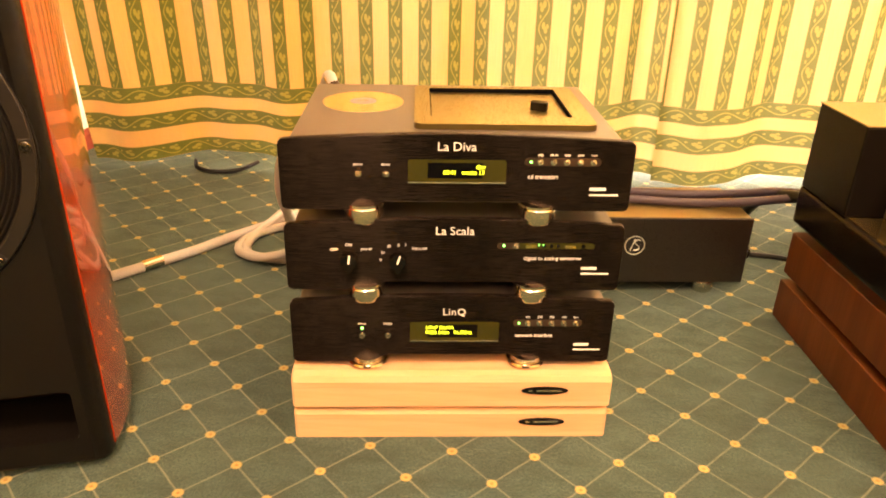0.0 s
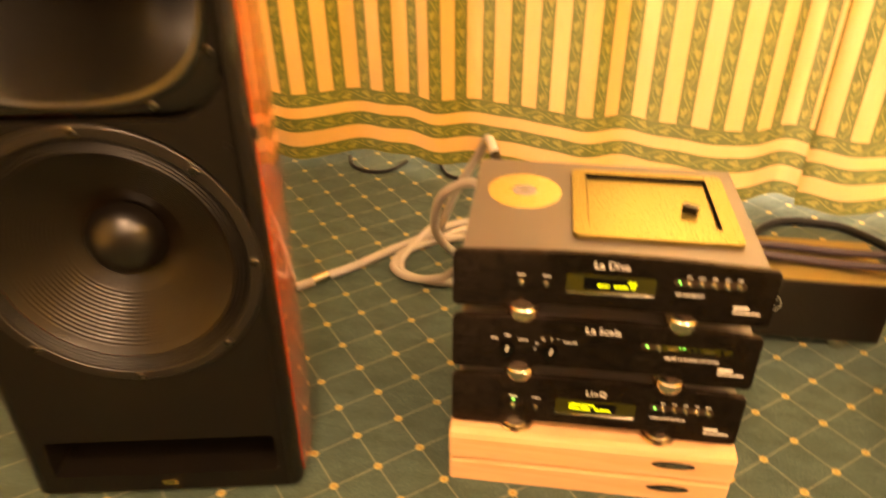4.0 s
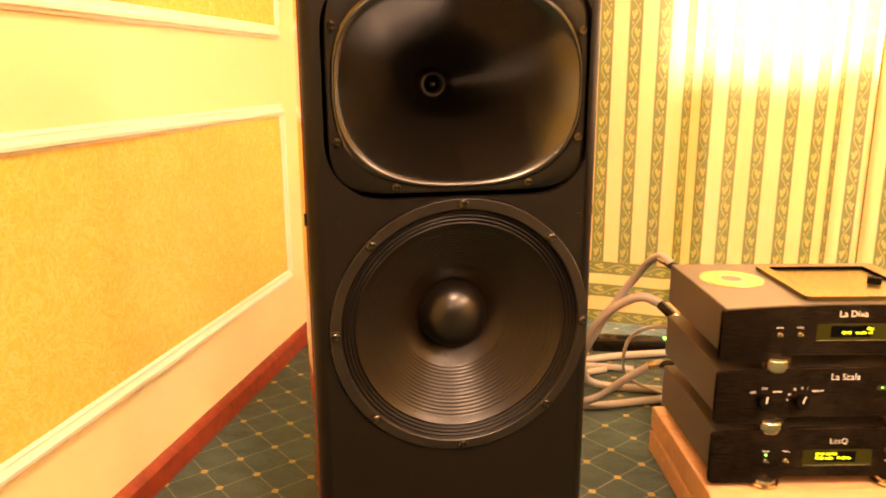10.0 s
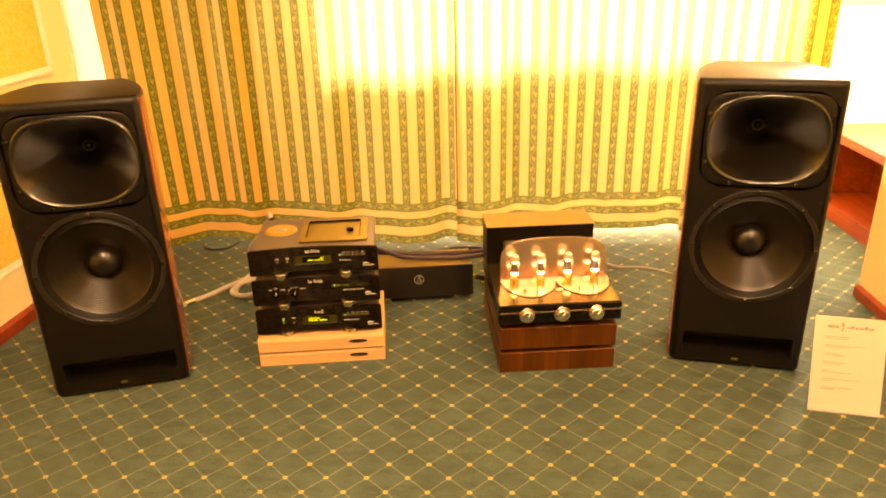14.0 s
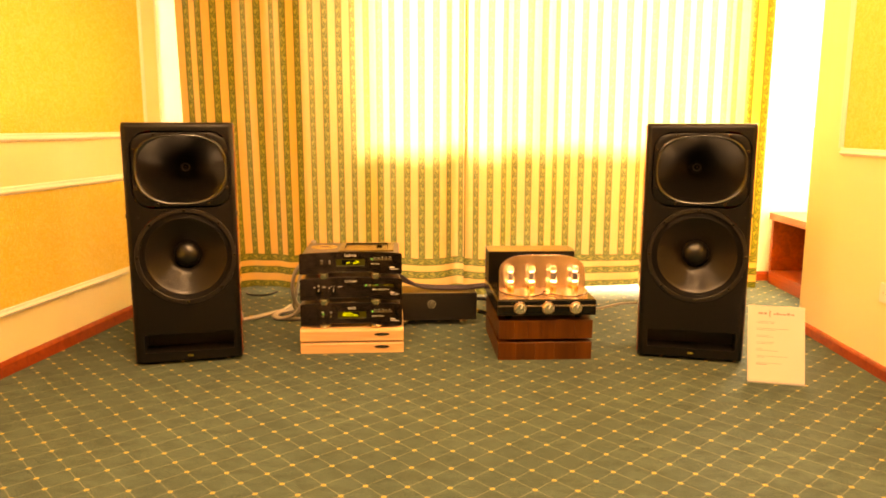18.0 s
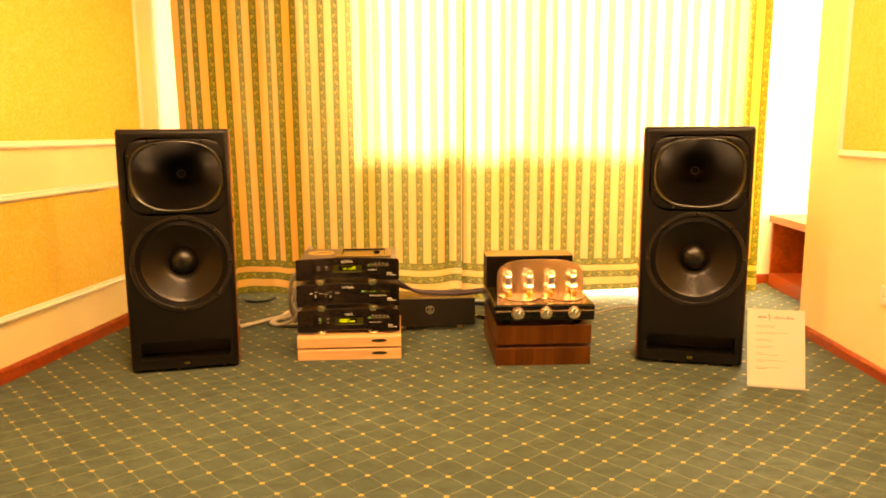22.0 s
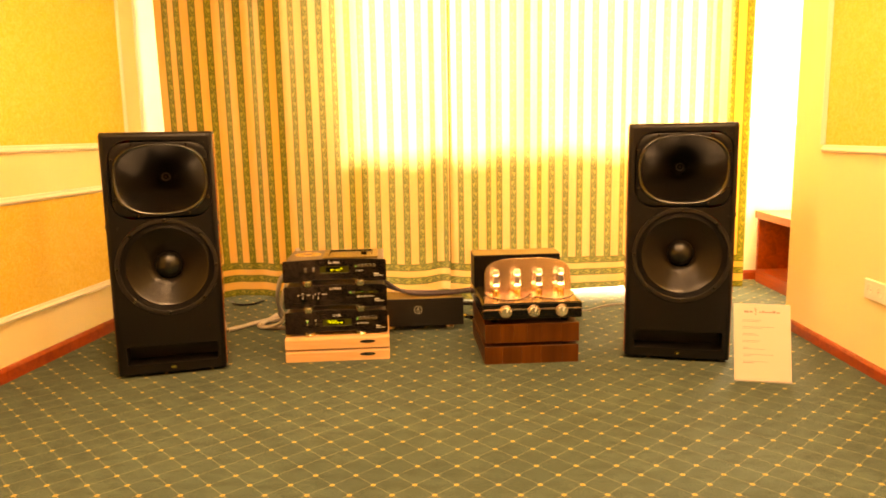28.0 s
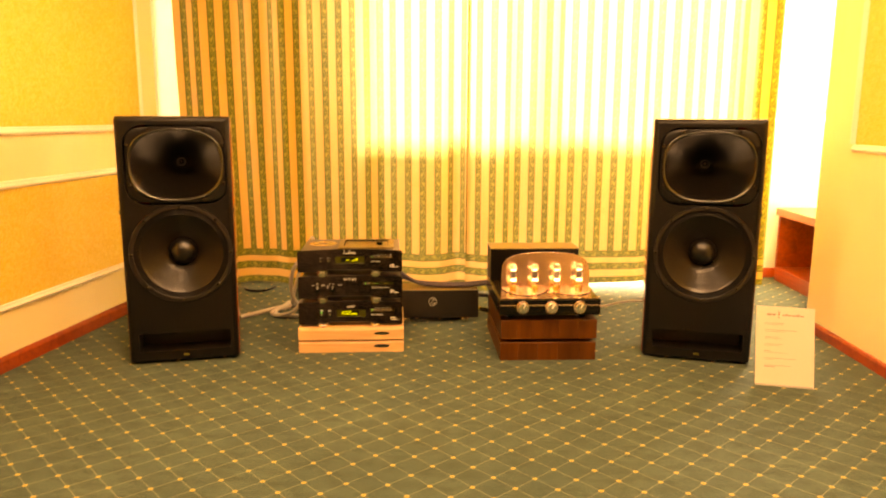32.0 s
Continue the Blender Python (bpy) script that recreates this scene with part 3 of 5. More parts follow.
JOIN = 0.735
curtain_sheet(-0.905, 0.752, 3, "long cream and green striped curtain with a banded hem, drawn closed")
curtain_sheet(0.733, 2.445, 8, "long cream and green striped curtain glowing with daylight, drawn closed")
rail = bmesh.new()
box(-1.0, 2.55, V_CURTAIN - 0.02, V_CURTAIN + 0.02, CEIL - 0.055, CEIL, 0.003, 2, rail)
tagged(part("curtain_rail", rail, WHITE_PAINT, None, "", ROOM), "white curtain rail fixed under the ceiling", "curtain rail")

# unseen ceiling lamps: overhead light is inferred, number and fittings are made up
LAMP_GLASS = material("lamp_opal_glass", (0.9, 0.85, 0.75), 0.4, 0.0, Emission_Color=(1.0, 0.80, 0.55, 1), Emission_Strength=1.6)
BRASS = plain_material("polished_brass", (0.72, 0.50, 0.20), 0.22, 90, 0.05, 0.05, 1.0)
for lu, lv, share in LAMPS:
    lamp = thing("ceiling_lamp", ROOM @ pose(lu, lv, CEIL), "unseen ceiling lamp added for warm room light, opal glass and brass rim", "lamp", "ceiling lamps")
    part("rim", lathe([(0.19, 0.0), (0.20, -0.02), (0.20, -0.05), (0.17, -0.06)], 40), BRASS, lamp, "", None, True)
    part("shade", lathe([(0.185, -0.055), (0.17, -0.085), (0.12, -0.11), (0.0, -0.12)], 40), LAMP_GLASS, lamp, "", None, True)

# ---- materials of the things ----
WHITE_PRINT = material("white_print", (0.82, 0.80, 0.75), 0.5)
GREY_PRINT = material("grey_print", (0.20, 0.18, 0.17), 0.6)
PALE_PRINT = material("pale_grey_print", (0.27, 0.20, 0.17), 0.6)
RED_PRINT = material("red_print", (0.55, 0.03, 0.02), 0.5)


def brushed_material(name, colour, rough, metal=1.0):
    """Metal brushed along x, so that its highlights spread up and down. Needs a UV map that runs with the plate."""
    m = material(name, colour, rough, metal)
    n = Nodes(m)
    fine = n.noise(n.mapping(scale=(26, 3200, 3200)), 1.0, 3, 0.7)
    big = n.noise(n.mapping(), 9.0, 4)
    n.rough(n.math("ADD", n.range(fine, 0.25, 0.75, rough - 0.08, rough + 0.08), n.range(big, 0.3, 0.7, -0.04, 0.04)))
    n.colour(n.mix(n.range(fine, 0.2, 0.8), tuple(c * 0.35 for c in colour), tuple(min(1, c * 2.0) for c in colour)))
    tan = n.t.nodes.new("ShaderNodeTangent")
    tan.direction_type = "UV_MAP"
    n.link(tan.outputs[0], n.b.inputs["Tangent"])
    n.b.inputs["Anisotropic"].default_value = 1.0
    n.b.inputs["Anisotropic Rotation"].default_value = 0.25
    n.bump(fine, 0.05, 0.0002)
    return m


PLATE = brushed_material("black_brushed_aluminium", (0.024, 0.017, 0.0125), 0.27, 1.0)
CASE = plain_material("grey_textured_case", (0.095, 0.076, 0.063), 0.36, 900, 0.06, 0.03, 0.0)
CASE.node_tree.nodes["Principled BSDF"].inputs["IOR"].default_value = 1.65
CHROME = plain_material("polished_chrome", (0.80, 0.70, 0.55), 0.16, 60, 0.04, 0.0, 1.0)
TRAY_GOLD = plain_material("olive_gold_anodised_plate", (0.30, 0.23, 0.078), 0.30, 300, 0.04, 0.008, 0.9)
GLOSS_BLACK = plain_material("gloss_black_lacquer", (0.004, 0.003, 0.002), 0.18, 120, 0.1, 0.03, 0, 0.28)
BLACK_METAL = plain_material("satin_black_metal", (0.007, 0.005, 0.003), 0.24, 500, 0.1, 0.03, 0, 0.36)
# gold colour stands in for curtain light reflected on black metal tops
TOP_SHEEN = plain_material("golden_top_sheen", (0.29, 0.22, 0.095), 0.38, 700, 0.06, 0.01, 0.9)
DARK_STEEL = plain_material("dark_steel", (0.11, 0.09, 0.07), 0.25, 200, 0.08, 0.05, 1.0)
SUPPLY_METAL = plain_material("brown_black_metal", (0.013, 0.0095, 0.0065), 0.30, 500, 0.1, 0.03, 0, 0.5)
MATT_BLACK = plain_material("matt_black_metal", (0.0035, 0.0026, 0.0018), 0.42, 400, 0.1, 0.05, 0, 0.14)
CAST_BLACK = plain_material("cast_black_metal", (0.011, 0.008, 0.0058), 0.40, 300, 0.1, 0.03, 0, 0.45)
RUBBER = plain_material("black_rubber", (0.005, 0.004, 0.003), 0.5, 300, 0.1, 0.1, 0, 0.3)
CONE = plain_material("black_paper_cone", (0.0080, 0.0045, 0.0020), 0.34, 420, 0.15, 0.08, 0, 0.42)
DOME = material("satin_black_dome", (0.0050, 0.0034, 0.0022), 0.32, 0.0, Specular_IOR_Level=0.56)
HORN = material("satin_black_horn", (0.0038, 0.0024, 0.0012), 0.25, 0.0, Specular_IOR_Level=0.5, IOR=1.85)
FLANGE = plain_material("black_moulded_flange", (0.004, 0.003, 0.002), 0.34, 300, 0.08, 0.02, 0, 0.4)
COPPER = material("polished_copper", (0.80, 0.56, 0.46), 0.24, 1.0)
RECESS = plain_material("brown_metal_recess", (0.10, 0.062, 0.042), 0.35, 300, 0.08, 0.02, 0.8)
SILVER = plain_material("brushed_silver", (0.80, 0.73, 0.66), 0.22, 300, 0.04, 0.0, 1.0)
# dark gold stands in for the curtain mirrored in the black chassis top
DECK_SHEEN = material("golden_deck_sheen", (0.25, 0.185, 0.075), 0.13, 0.9)
GETTER = plain_material("silver_getter", (0.92, 0.86, 0.74), 0.42, 90, 0.04, 0.0, 0.9)
TUBE_GLASS = material("valve_glass", (1, 1, 1), 0.02, 0.0, Transmission_Weight=1.0, IOR=1.15)
FILAMENT = material("glowing_filament", (1, 0.5, 0.15), 0.4, 0.0, Emission_Color=(1.0, 0.68, 0.36, 1), Emission_Strength=2.4)
SCREEN = material("dark_display_glass", (0.030, 0.028, 0.004), 0.07)
GLOW_TEXT = material("yellow_green_display_text", (0.6, 0.8, 0.05), 0.4, 0.0, Emission_Color=(0.70, 0.95, 0.04, 1), Emission_Strength=0.22)
GREEN_LED = material("green_led", (0.1, 0.7, 0.1), 0.3, 0.0, Emission_Color=(0.12, 1.0, 0.15, 1), Emission_Strength=0.5)
PAPER = plain_material("white_card", (0.60, 0.50, 0.42), 0.55, 80, 0.03, 0.04)
GREY_SLEEVE = plain_material("grey_braided_sleeve", (0.40, 0.36, 0.31), 0.7, 700, 0.12, 0.5)
PURPLE_SLEEVE = plain_material("dark_purple_braided_sleeve", (0.038, 0.022, 0.034), 0.55, 700, 0.3, 0.5)
BLACK_CABLE = plain_material("black_cable", (0.006, 0.005, 0.004), 0.45, 300, 0.1, 0.2, 0, 0.3)
PORT_WOOD = plain_material("dark_red_brown_wood", (0.010, 0.004, 0.002), 0.5, 90, 0.1, 0.1)
GOLD = plain_material("gold_plated_metal", (0.85, 0.58, 0.20), 0.2, 90, 0.05, 0.04, 1.0)


def disc_material():
    m = material("gold_disc", (0.95, 0.80, 0.44), 0.14, 1.0)
    n = Nodes(m)
    x, y, z = n.split(n.mapping())
    r = n.math("SQRT", n.math("ADD", n.math("MULTIPLY", x, x), n.math("MULTIPLY", y, y)))
    rings = n.math("SINE", n.math("MULTIPLY", r, 4200.0))
    n.rough(n.range(rings, -1, 1, 0.18, 0.32))
    n.bump(rings, 0.04, 0.0003)
    return m


DISC = disc_material()


def lettering(name, text, size, x, z, mat, parent, y=-0.0006, align="CENTER", spread=1.0, bold=0.0):
    """Raised print on a front that looks to -y."""
    cu = bpy.data.curves.new(name, "FONT")
    cu.body, cu.size, cu.align_x, cu.align_y, cu.extrude, cu.space_character, cu.resolution_u, cu.offset = text, size, align, "CENTER", 0.0002, spread, 3, bold
    ob = new(name, cu)
    bpy.context.view_layer.update()
    me = bpy.data.meshes.new_from_object(ob.evaluated_get(bpy.context.evaluated_depsgraph_get()))
    bpy.data.objects.remove(ob)
    me.materials.clear()
    me.materials.append(mat)
    ob = new(name, me)
    ob.parent, ob.matrix_basis = parent, pose(x, y, z, 90)
    return ob


def bar(name, x0, x1, z, h, mat, parent, y=-0.0004):
    return part(name, box(x0, x1, y - 0.0003, y + 0.0003, z - h / 2, z + h / 2), mat, parent)


# flat black: painted shade in the tray recess, and the display field
VOID = material("unlit_black", (0.002, 0.002, 0.002), 0.9)
VOID.node_tree.nodes["Principled BSDF"].inputs["Specular IOR Level"].default_value = 0.05
TRAY_EDGE = plain_material("dark_gold_edge", (0.16, 0.12, 0.04), 0.4, 200, 0.05, 0.0, 0.9)


# ---- loudspeakers ----
def hollow_front(outer, holes, depth):
    """A flat front in the plane y = 0 with openings cut through it; outlines are (x, z)."""
    bm = bmesh.new()
    edges = []
    rims = []
    for loop in [outer] + holes:
        vs = [bm.verts.new((x, 0, z)) for x, z in loop]
        es = [bm.edges.new((vs[k], vs[(k + 1) % len(vs)])) for k in range(len(vs))]
        edges += es
        rims.append(vs)
    bmesh.ops.triangle_fill(bm, use_beauty=True, use_dissolve=False, edges=edges)
    for f in bm.faces:
        if f.normal.y > 0:
            f.normal_flip()
    for vs, d in zip(rims[1:], depth):
        back = [bm.verts.new((v.co.x, d, v.co.z)) for v in vs]
        for k in range(len(vs)):
            l = (k + 1) % len(vs)
            bm.faces.new((vs[k], vs[l], back[l], back[k]))
    return bm


HW, DEEP, HIGH = 0.2175, 0.36, 1.017  # half width, depth and height of the cabinet


def side_x(y):
    q = max(0.0, (y - 0.03) / (DEEP - 0.03))
    return HW + 0.013 * math.sin(math.pi * min(1.0, q)) - 0.078 * q ** 1.8


def cabinet_body():
    """The black carcass but for its front: curved sides, rounded front edges."""
    r = 0.02
    plan = [(HW - r, 0.0)]
    plan += [(HW - r + r * math.sin(radians(a)), r - r * math.cos(radians(a))) for a in (18, 36, 54, 72, 90)]
    plan += [(side_x(y), y) for y in (0.03, 0.08, 0.13, 0.18, 0.23, 0.28, 0.32, DEEP)]
    ring = plan + [(-x, y) for x, y in plan[::-1]]
    bm = bmesh.new()
    levels = [(0.014, 0.004), (0.020, 0.0), (HIGH - r, 0.0)] + [(HIGH - r + r * math.sin(radians(a)), r - r * math.cos(radians(a))) for a in (22, 45, 68, 90)]
    rows = []
    for z, cut in levels:
        rows.append([bm.verts.new((x * (1 - 0.25 * cut / HW), y + (cut if y < 0.03 else 0) * max(0.0, 1 - y / 0.03), z)) for x, y in ring])
    n = len(ring)
    for j, (a, b) in enumerate(zip(rows, rows[1:])):
        for k in range(n):
            l = (k + 1) % n
            if k == n - 1 and j == 1:
                continue  # the front itself is a board of its own
            f = bm.faces.new((a[k], a[l], b[l], b[k]))
            f.smooth = True
    bm.faces.new(rows[-1])
    bm.faces.new(rows[0][::-1])
    bmesh.ops.recalc_face_normals(bm, faces=bm.faces)
    return bm


def superellipse(a, b, e, n):
    out = []
    for k in range(n):
        t = 2 * math.pi * k / n
        c, s = math.cos(t), math.sin(t)
        out.append((a * math.copysign(abs(c) ** (2 / e), c), b * math.copysign(abs(s) ** (2 / e), s)))
    return out


def horn_flare(first, last):
    """From a rounded rectangular lip to a round throat: the rows from first to last."""
    bm = bmesh.new()
    n, rows = 96, 42
    prev = None
    for j in range(first, min(last, rows) + 1):
        if j == 0:
            loop, d = superellipse(0.1905, 0.1515, 6.5, n), 0.018
        elif j == 1:
            loop, d = superellipse(0.1900, 0.1510, 6.5, n), 0.008
        elif j == 2:
            loop, d = superellipse(0.1885, 0.1495, 6.2, n), 0.0062
        elif j < 7:  # the flange, then the rolled edge of the mouth
            a, b, e, d = ((0.1845, 0.1455, 2.75, 0.0075), (0.1825, 0.1435, 2.62, 0.0035), (0.1800, 0.1412, 2.56, 0.0020), (0.1765, 0.1380, 2.5, 0.0036))[j - 3]
            loop = superellipse(a, b, e, n)
        else:
            f = 1 - (j - 6) / (rows - 6)
            g = f ** 1.15
            a = 0.012 + (0.1765 - 0.012) * g
            b = 0.012 + (0.1380 - 0.012) * g
            e = 2.0 + 0.5 * g ** 2
            d = 0.0036 + 0.236 * (1 - g) ** 1.05
            loop = superellipse(a, b, e, n)
        vs = [bm.verts.new((x, d, z)) for x, z in loop]
        if prev:
            for k in range(n):
                f = bm.faces.new((prev[k], prev[(k + 1) % n], vs[(k + 1) % n], vs[k]))
                f.smooth = True
        prev = vs
    bmesh.ops.recalc_face_normals(bm, faces=bm.faces)
    if sum(f.normal.y * f.calc_area() for f in bm.faces) > 0:
        bmesh.ops.reverse_faces(bm, faces=bm.faces)
    return bm


def screw_mesh():
    bm = lathe([(0.0065, 0.0), (0.0065, 0.002), (0.0052, 0.0032), (0.0030, 0.0032), (0.0028, 0.0012), (0.0, 0.0012)], 14)
    return bm


def loudspeaker(m, label):
    s = thing("loudspeaker", m, label, "loudspeaker", "pair of loudspeakers")
    part("cabinet", cabinet_body(), BLACK_PAINT, s, "matt black painted cabinet", None, True)
    cut = [(x + 0.006, z + 0.825) for x, z in rounded(0.393, 0.318, 0.083, 8)]
    hole = [(0.008 + 0.203 * math.cos(2 * math.pi * k / 64), 0.464 + 0.203 * math.sin(2 * math.pi * k / 64)) for k in range(64)]
    slot = [(x + 0.004, z + 0.094) for x, z in rounded(0.362, 0.078, 0.008, 3)]
    w, lo, hi = HW - 0.02, 0.020, HIGH - 0.02
    part("baffle", hollow_front([(-w, lo), (w, lo), (w, hi), (-w, hi)], [cut, hole, slot], (0.02, 0.02, 0.11)), BLACK_PAINT, s)
    part("port_lining", box(-0.177, 0.185, 0.108, 0.112, 0.056, 0.132), PORT_WOOD, s, "dark red-brown lining inside the port")
    for side in (1, -1):
        bm = bmesh.new()
        ys = [0.028, 0.06, 0.10, 0.14, 0.18, 0.22, 0.26, 0.30, 0.345]
        cols = []
        for y in ys:
            x = side * (side_x(y) + 0.0022)
            swell = 0.004 * math.sin(math.pi * (y - 0.028) / 0.335)
            zs = (0.022, 0.25, 0.50, 0.72, 0.82, 0.90, 0.96, HIGH - 0.012)
            outer = [bm.verts.new((x + side * swell * min(1.0, (HIGH - z) / 0.22), y, z)) for z in zs]
            inner = [bm.verts.new((x - side * 0.003, y, z)) for z in zs]
            cols.append(outer + inner[::-1])
        ring = len(cols[0])
        for a, b in zip(cols, cols[1:]):
            for i in range(ring):
                bm.faces.new((a[i], b[i], b[(i + 1) % ring], a[(i + 1) % ring]))
        for c in (cols[0], cols[-1]):
            for i in range(ring // 2 - 1):
                bm.faces.new((c[i], c[i + 1], c[ring - 2 - i], c[ring - 1 - i]))
        bmesh.ops.recalc_face_normals(bm, faces=bm.faces)
        part("side_veneer", bm, RED_LACQUER, s, "glossy red lacquered wood side", None, True)
        part("grille_peg", box(side * (HW + 0.001) - 0.0035, side * (HW + 0.001) + 0.0035, 0.024, 0.034, 0.628, 0.646, 0.001), RUBBER, s)
    horn = part("horn", horn_flare(3, 42), HORN, s, "satin black waveguide horn", pose(0.006, 0, 0.825))
    part("horn_flange", horn_flare(0, 3), FLANGE, horn, "black moulded horn flange")
    throat = part("throat", lathe([(0.0215, 0.0), (0.0205, 0.0016), (0.0165, 0.0012), (0.0150, -0.004), (0.0125, -0.010)], 32), CAST_BLACK, horn, "dark throat ring", pose(0, 0.226, 0, 90), True)
    part("phase_plug", lathe([(0.0062, -0.008), (0.0058, -0.002), (0.0040, 0.002), (0.0, 0.0036)], 20), DARK_STEEL, throat, "small dark metal phase plug", None, True)
    sc = None
    for x, z in ((-0.180, 0.082), (-0.178, -0.076), (0.180, 0.078), (0.179, -0.075), (-0.095, -0.1425), (0.103, -0.1405), (-0.100, 0.1415), (0.107, 0.1405)):
        o = part("horn_screw", screw_mesh(), DARK_STEEL, horn, "", pose(x, 0.0055, z, 90), True) if sc is None else new("horn_screw", sc.data)
        if sc is not None:
            o.parent, o.matrix_basis = horn, pose(x, 0.0055, z, 90)
        sc = sc or o
    woofer = part("woofer", lathe([(0.2015, -0.010), (0.2015, 0.003), (0.2000, 0.0045), (0.1860, 0.0045), (0.1845, 0.003), (0.1845, -0.004)], 96), CAST_BLACK, s, "black cast woofer frame", pose(0.008, 0, 0.464, 90), True)
    prof = []
    for k in range(25):
        r = 0.1855 - 0.0225 * k / 24
        prof.append((r, -0.001 - 0.004 * k / 24 + 0.0015 * math.cos(2 * math.pi * k / 6)))
    part("surround", lathe(prof, 96), RUBBER, woofer, "pleated black surround", None, True)
    prof = []
    for k in range(121):
        q = k / 120
        r = 0.1635 - 0.109 * q
        rib = 0.0005 * math.sin(2 * math.pi * (r - 0.086) / 0.0048) if 0.086 < r < 0.154 else 0.0
        prof.append((r, -0.005 - 0.073 * q ** 0.92 + rib))
    part("cone", lathe(prof, 96), CONE, woofer, "ribbed black paper cone", None, True)
    part("dust_cap", lathe([(0.0565, -0.074), (0.0550, -0.069)] + [(0.054 * math.cos(radians(a)), -0.069 + 0.043 * math.sin(radians(a))) for a in range(5, 91, 5)], 64), DOME, woofer, "satin black dust cap", None, True)
    for k in range(8):
        a = radians(90 + 45 * k)
        o = new("woofer_screw", sc.data)
        o.parent, o.matrix_basis = woofer, pose(0.193 * math.cos(a), 0.193 * math.sin(a), 0.0045)
        lug = part("lug", box(-0.009, 0.009, -0.0072, 0.0072, 0.002, 0.0054, 0.001), CAST_BLACK, woofer, "", pose(0.193 * math.cos(a), 0.193 * math.sin(a), 0, 0, 0, 45 * k))
    for x, z in ((-0.172, 0.632), (0.190, 0.632), (-0.172, 0.974), (0.184, 0.974)):
        part("grille_socket", lathe([(0.005, 0.0), (0.005, 0.0012), (0.0032, 0.0014), (0.003, -0.004), (0.0, -0.004)], 14), RUBBER, s, "", pose(x, 0.0, z, 90), True)
    part("badge", prism(rounded(0.024, 0.011, 0.004, 3), 0, 0.0022), GOLD, s, "small gold badge", pose(0.004, 0.0, 0.036, 90))
    for x in (-0.17, 0.17):
        for y in (0.06, 0.30):
            part("foot", lathe([(0.016, 0.0), (0.018, 0.004), (0.018, 0.0145)], 16), RUBBER, s, "", pose(x * (0.7 if y > 0.2 else 1), y, 0), True)
    return s


loudspeaker(pose(-0.455, -0.103, 0, 0, 0, 10.6), "tall matt black horn loudspeaker with glossy red lacquered wood sides")
loudspeaker(pose(1.692, -0.200, 0, 0, 0, -18.3), "tall matt black loudspeaker with horn and woofer beside a white card")


# ---- the stack of three players on maple boards ----
def maple_board(z0, z1, y0, label):
    b = thing("isolation_board", pose(0.0, y0, z0), label, "board", "maple boards")
    bm = bmesh.new()
    h = z1 - z0
    prof = [(0.0, 0.0), (0.0, h - 0.012), (0.004, h - 0.004), (0.014, h), (0.355, h), (0.365, h - 0.006), (0.365, 0.0)]
    ends = [[bm.verts.new((x, y, z)) for y, z in prof] for x in (0.0, 0.459)]
    for k in range(len(prof)):
        l = (k + 1) % len(prof)
        bm.faces.new((ends[0][k], ends[0][l], ends[1][l], ends[1][k]))
    bm.faces.new(ends[0][::-1]), bm.faces.new(ends[1])
    bmesh.ops.recalc_face_normals(bm, faces=bm.faces)
    bmesh.ops.bevel(bm, geom=[e for e in bm.edges if abs(e.verts[0].co.x - e.verts[1].co.x) < 1e-6], offset=0.004, segments=2, profile=0.5, affect="EDGES", clamp_overlap=True)
    part("slab", bm, MAPLE, b)
    badge = part("badge", prism([(0.034 * math.cos(2 * math.pi * k / 40), 0.0068 * math.sin(2 * math.pi * k / 40)) for k in range(40)], 0, 0.0014), GLOSS_BLACK, b, "oval black badge", pose(0.362, 0.0, h * 0.52, 90))
    for x0, x1 in ((-0.024, -0.018), (-0.012, 0.024)):
        part("lettering_bar", box(x0, x1, -0.0014, 0.0014, 0.0014, 0.0018), CHROME, badge)
    return b


maple_board(0.0, 0.053, 0.0, "pale maple isolation board lying on the carpet")
maple_board(0.058, 0.112, -0.004, "pale maple isolation board stacked on another")


def foot_mesh(h, r=0.021):
    return lathe([(0.0, 0.0), (r * 0.80, 0.0), (r * 0.86, h * 0.10), (r * 0.88, h * 0.30), (r * 0.99, h * 0.36), (r, h * 0.40), (r, h * 0.80), (r * 0.94, h * 0.86), (r * 0.94, h), (0.0, h)], 32)


def plate_outline(w, h, rise, lift):
    """A front plate: gently arched top, round corners, lower edge lifted between the feet. (x, z) about the lower left corner."""
    out = []
    r = 0.008
    for a in (180, 210, 240, 270):
        out.append((r + r * math.cos(radians(a)), r + r * math.sin(radians(a))))
    for x in (0.03, 0.09, 0.118, 0.135):
        out.append((x, 0.0 if x < 0.1 else (lift * 0.45 if x < 0.13 else lift)))
    for x in (w - 0.135, w - 0.118, w - 0.09, w - 0.03):
        out.append((x, lift if x < w - 0.13 else (lift * 0.45 if x < w - 0.1 else 0.0)))
    for a in (270, 300, 330, 360):
        out.append((w - r + r * math.cos(radians(a)), r + r * math.sin(radians(a))))
    for a in (0, 30, 60, 90):
        out.append((w - r + r * math.cos(radians(a)), h - r + r * math.sin(radians(a))))
    for k in range(1, 12):
        q = k / 12
        out.append((w - r - (w - 2 * r) * q, h + rise * math.sin(math.pi * q)))
    for a in (90, 120, 150, 180):
        out.append((r + r * math.cos(radians(a)), h - r + r * math.sin(radians(a))))
    return out


